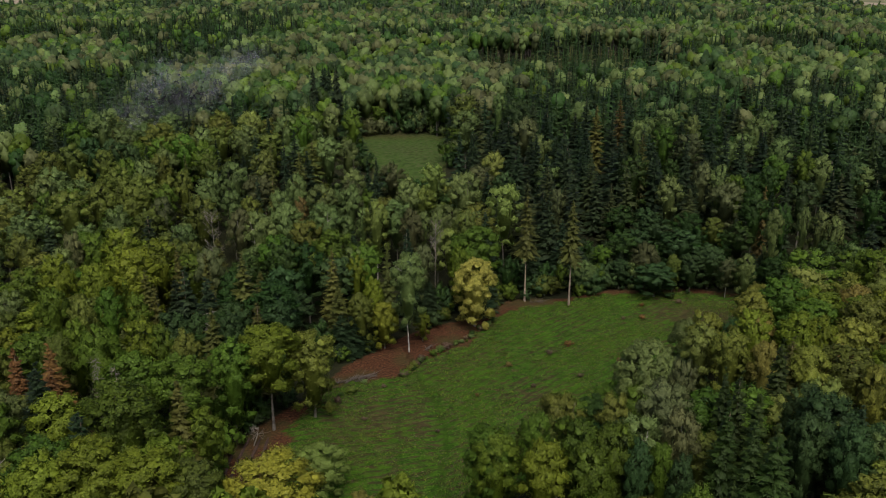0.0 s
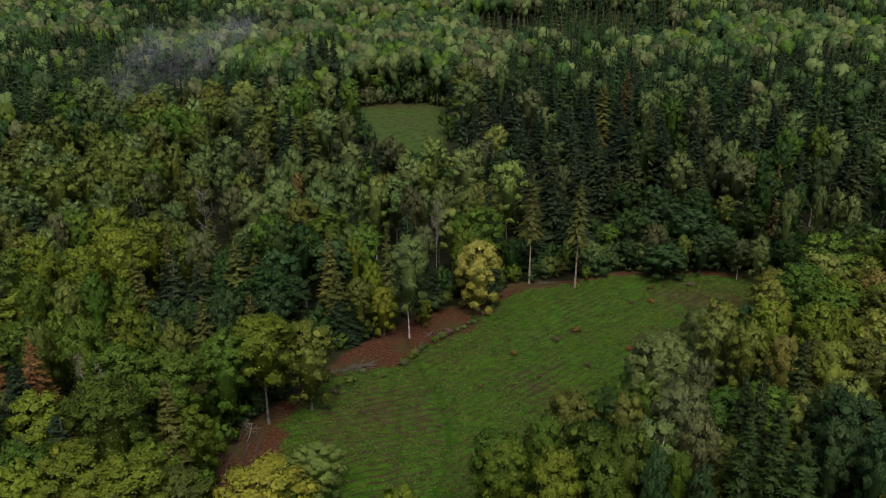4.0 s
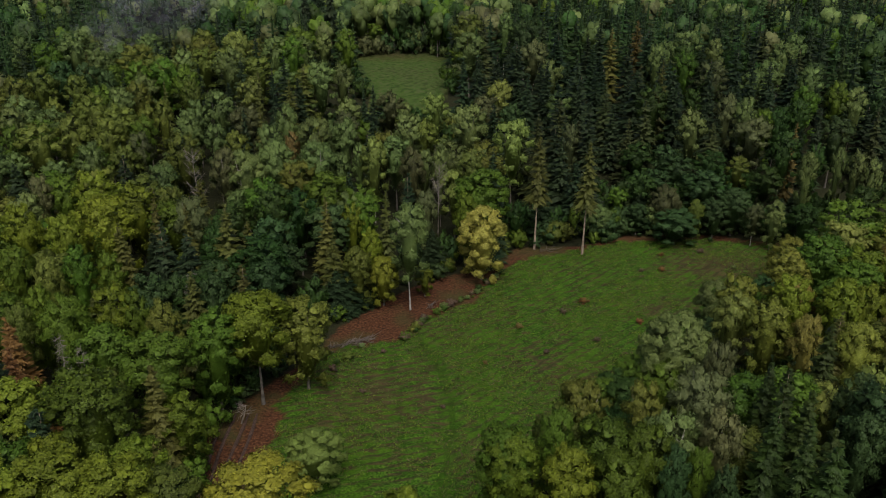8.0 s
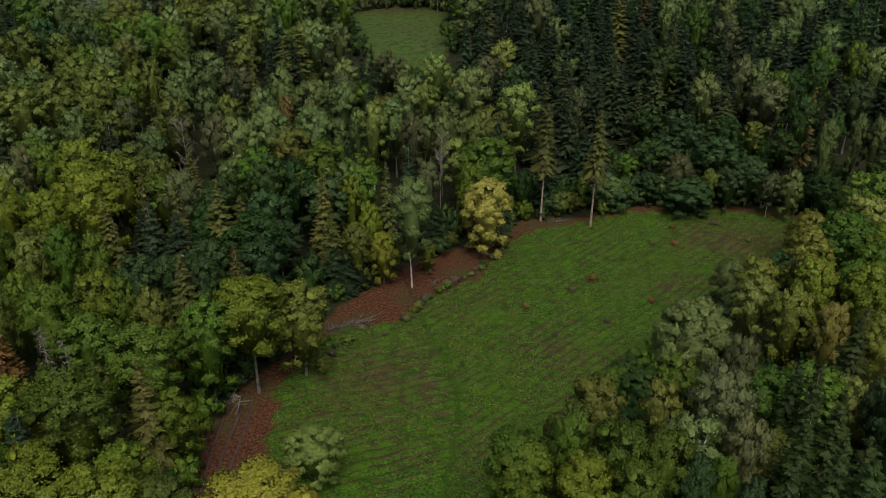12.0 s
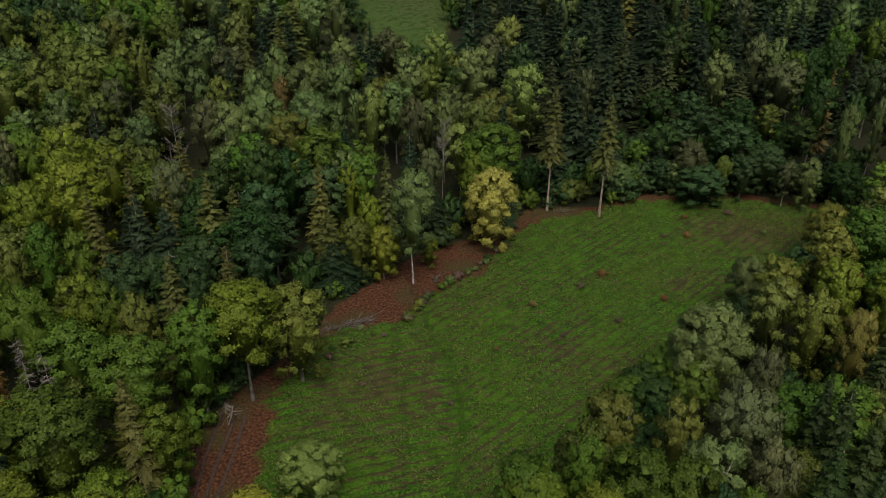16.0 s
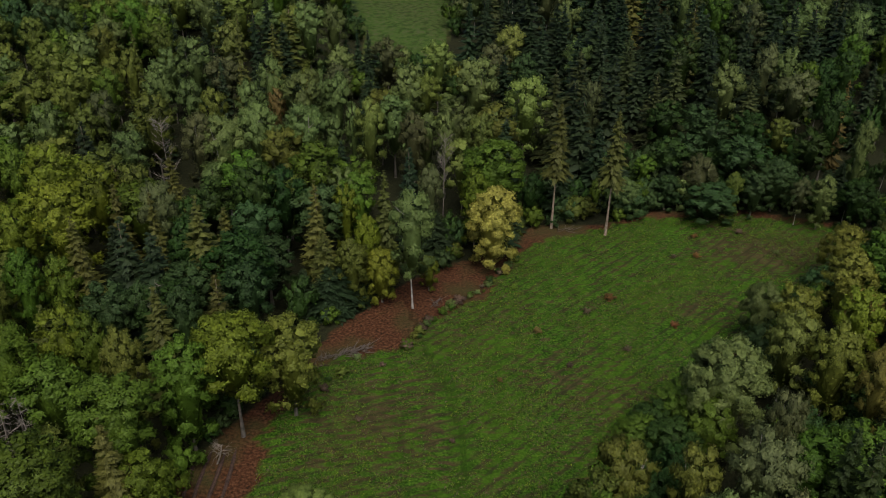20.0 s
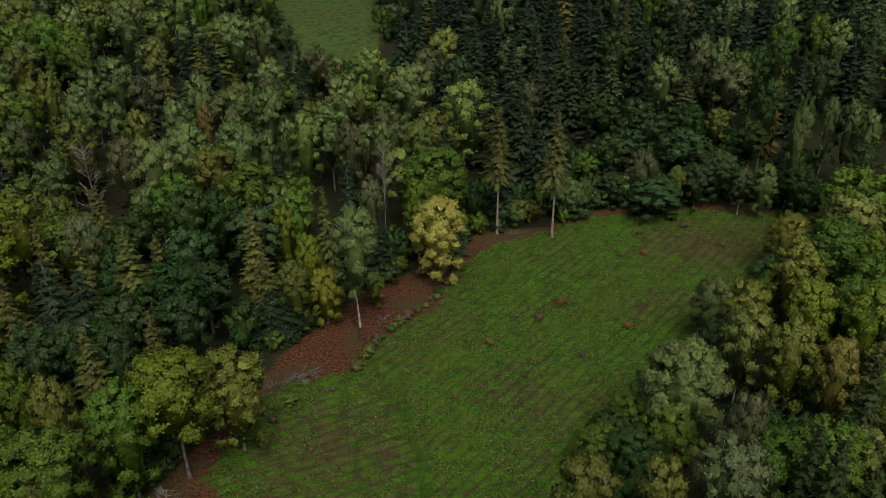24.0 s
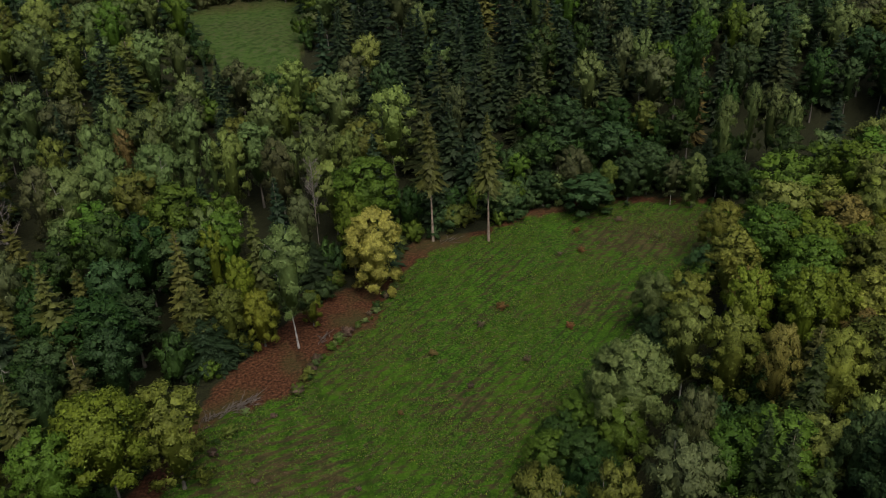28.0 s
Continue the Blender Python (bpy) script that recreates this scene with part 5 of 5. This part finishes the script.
pick = random.Random(9)
y = 285.0
while y < 1750:
    step = 6.6 if y < 480 else 8.0 if y < 850 else 12.5
    half = 0.50 * y + 26
    x = -half
    while x < half + 16:
        px, py = x + pick.uniform(-0.4, 0.4) * step, y + pick.uniform(-0.4, 0.4) * step
        x += step
        near = py < 332 and not (py > 290 and abs(px) > 130)
        if near or inside(FAR_CLEARING, np.array(px), np.array(py)) or bool(field_at(px, py)) or (py < 420 and not free_spot(px, py, 2.6)):
            continue
        wood = noise.noise(Vector((px * 0.008, py * 0.008, 3.1)))
        hue = noise.noise(Vector((px * 0.012, py * 0.012, 8.7)))
        jx, jy = px + 55 * noise.noise(Vector((px * 0.02, py * 0.02, 1.7))), py + 90 * noise.noise(Vector((px * 0.014, py * 0.014, 5.3)))
        young = 15 < jx < 150 and 440 < jy < 590
        conifer = young or (wood > 0.03 or (15 < jx < 110 and jy < 440)) and pick.random() < 0.85
        tier = 0 if py < 480 else 1 if py < 850 else 2
        if conifer:
            tone = "needle"
            h = pick.uniform(19, 25)
            w = h * 0.40
            if young:
                tone, h, w = "blue" if pick.random() < 0.6 else "grey", pick.uniform(12, 17), 6.5
        else:
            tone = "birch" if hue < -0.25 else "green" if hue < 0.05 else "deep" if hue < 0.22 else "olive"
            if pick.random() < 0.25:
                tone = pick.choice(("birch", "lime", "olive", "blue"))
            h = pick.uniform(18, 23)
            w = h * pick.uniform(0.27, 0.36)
        # distance haze is put into the leaf colour: far woods take greyer, bluer tones
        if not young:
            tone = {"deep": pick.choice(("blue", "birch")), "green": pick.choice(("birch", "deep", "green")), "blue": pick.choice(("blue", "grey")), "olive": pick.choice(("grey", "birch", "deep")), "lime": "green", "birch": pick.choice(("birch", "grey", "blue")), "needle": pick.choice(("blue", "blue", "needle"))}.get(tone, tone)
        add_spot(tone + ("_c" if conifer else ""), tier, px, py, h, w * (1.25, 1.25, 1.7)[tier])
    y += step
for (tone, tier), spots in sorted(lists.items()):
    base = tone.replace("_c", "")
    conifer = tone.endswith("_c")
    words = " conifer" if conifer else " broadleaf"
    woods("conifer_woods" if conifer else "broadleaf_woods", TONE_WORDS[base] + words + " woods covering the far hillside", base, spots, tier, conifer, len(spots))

# the trunks of the far broadleaf woods
spots = np.array([s for (tone, tier), group in sorted(lists.items()) if not tone.endswith("_c") for s in group])
a = np.arange(4) * math.pi / 2
ring = np.stack([np.cos(a), np.sin(a)], 1)
foot = np.stack([spots[:, None, 0] + 0.3 * ring[:, 0], spots[:, None, 1] + 0.3 * ring[:, 1], np.repeat(ground_z(spots[:, 0], spots[:, 1])[:, None] - 0.2, 4, 1)], -1)
top = np.stack([spots[:, None, 0] + 0.15 * ring[:, 0], spots[:, None, 1] + 0.15 * ring[:, 1], foot[..., 2] + 0.75 * spots[:, 2:3]], -1)
q = np.arange(4)
one = np.stack([q, (q + 1) % 4, (q + 1) % 4 + 4, q + 4], 1)
mesh = np_mesh("woods_trunks", np.concatenate([foot, top], 1).reshape(-1, 3), (8 * np.arange(len(spots))[:, None, None] + one).reshape(-1, 4), BARK["beech"])
tagged(new("woods_trunks", mesh), "slim grey-brown trunks of the far broadleaf woods", "tree trunks", kind="stuff")
# bushes along the rim of the far clearing
pick = random.Random(52)
for (x0, y0), (x1, y1), n in (((-44, 364), (-28, 381), 7), ((-28, 381), (-10, 383), 6), ((-10, 383), (4, 376), 5), ((5, 374), (6, 345), 7), ((6, 345), (2, 318), 6), ((-44, 362), (-39, 345), 4), ((-39, 345), (-27, 312), 7), ((-48, 368), (-30, 386), 6), ((-30, 387), (6, 386), 10)):
    for i in range(n):
        s = (i + pick.random()) / n
        h = pick.uniform(4, 9) if n < 10 else pick.uniform(8, 13)
        plant("shrub", pick.choice(("deep", "blue", "green", "blue", "grey")), x0 + (x1 - x0) * s + pick.uniform(-1, 1), y0 + (y1 - y0) * s + pick.uniform(-0.5, 1.5), h, h * pick.uniform(0.7, 1.0))

# woods under and behind the start of the walk
FAR_CROWNS[False, 4] = [broad_crown(seed, 24, 10, 8, 8, 150, 0.8, 0.4, clumps=1) for _ in range(6)]
spots = []
for j in range(19):
    for i in range(33):
        x, y = -125 + i * 7.8 + pick.uniform(-3, 3), -50 + j * 8.2 + pick.uniform(-3, 3)
        if abs(x) > 0.5 * y + 26 or y < 100:
            spots.append((x, y, pick.uniform(16, 22), pick.uniform(7.5, 11)))
pick.shuffle(spots)
for k, (tone, words) in enumerate((("green", "mid-green"), ("lime", "yellow-green"), ("olive", "dull olive-green"))):
    woods("broadleaf_woods", words + " broadleaf woods below the flight line", tone, spots[k::3], 4, False, 3 + k)

# thin mist drifting over the forest
m_mist, nodes, links, bsdf = node_material("mist")
nodes.remove(bsdf)
lit, back, clear = nodes.new("ShaderNodeBsdfDiffuse"), nodes.new("ShaderNodeBsdfTranslucent"), nodes.new("ShaderNodeBsdfTransparent")
for n in (lit, back):
    n.inputs["Color"].default_value = (0.78, 0.80, 0.84, 1)
both, veil = nodes.new("ShaderNodeMixShader"), nodes.new("ShaderNodeMixShader")
both.inputs[0].default_value = 0.5
links.new(lit.outputs[0], both.inputs[1])
links.new(back.outputs[0], both.inputs[2])
wisp = ramp_node(nodes, links, noise_node(nodes, links, 0.12, 4, nodes.new("ShaderNodeNewGeometry").outputs["Position"]), [(0.38, (0.006, 0.006, 0.006)), (0.64, (0.04, 0.04, 0.04))])
links.new(wisp, veil.inputs[0])
links.new(clear.outputs[0], veil.inputs[1])
links.new(both.outputs[0], veil.inputs[2])
links.new(veil.outputs[0], nodes["Material Output"].inputs[0])
r = np.random.default_rng(90)
puffs = np.array([(-118, 322, 33), (-113, 330, 40), (-104, 338, 36), (-97, 342, 39), (-110, 348, 46), (-92, 356, 44), (-84, 368, 49)])
k = r.integers(0, len(puffs), 5200)
at = puffs[k] + r.normal(0, 1, (5200, 3)) * (5.5, 5.0, 3.6)
v, f = sprays(r, at, r.normal(0, 1, at.shape) + (0, -0.6, 0.4), 1.15 * np.ones(len(at)), 0.0, 0.8)
tagged(new("mist", np_mesh("mist", v, f, m_mist, True)), "thin pale wisps of mist drifting above the forest", "mist", kind="stuff")
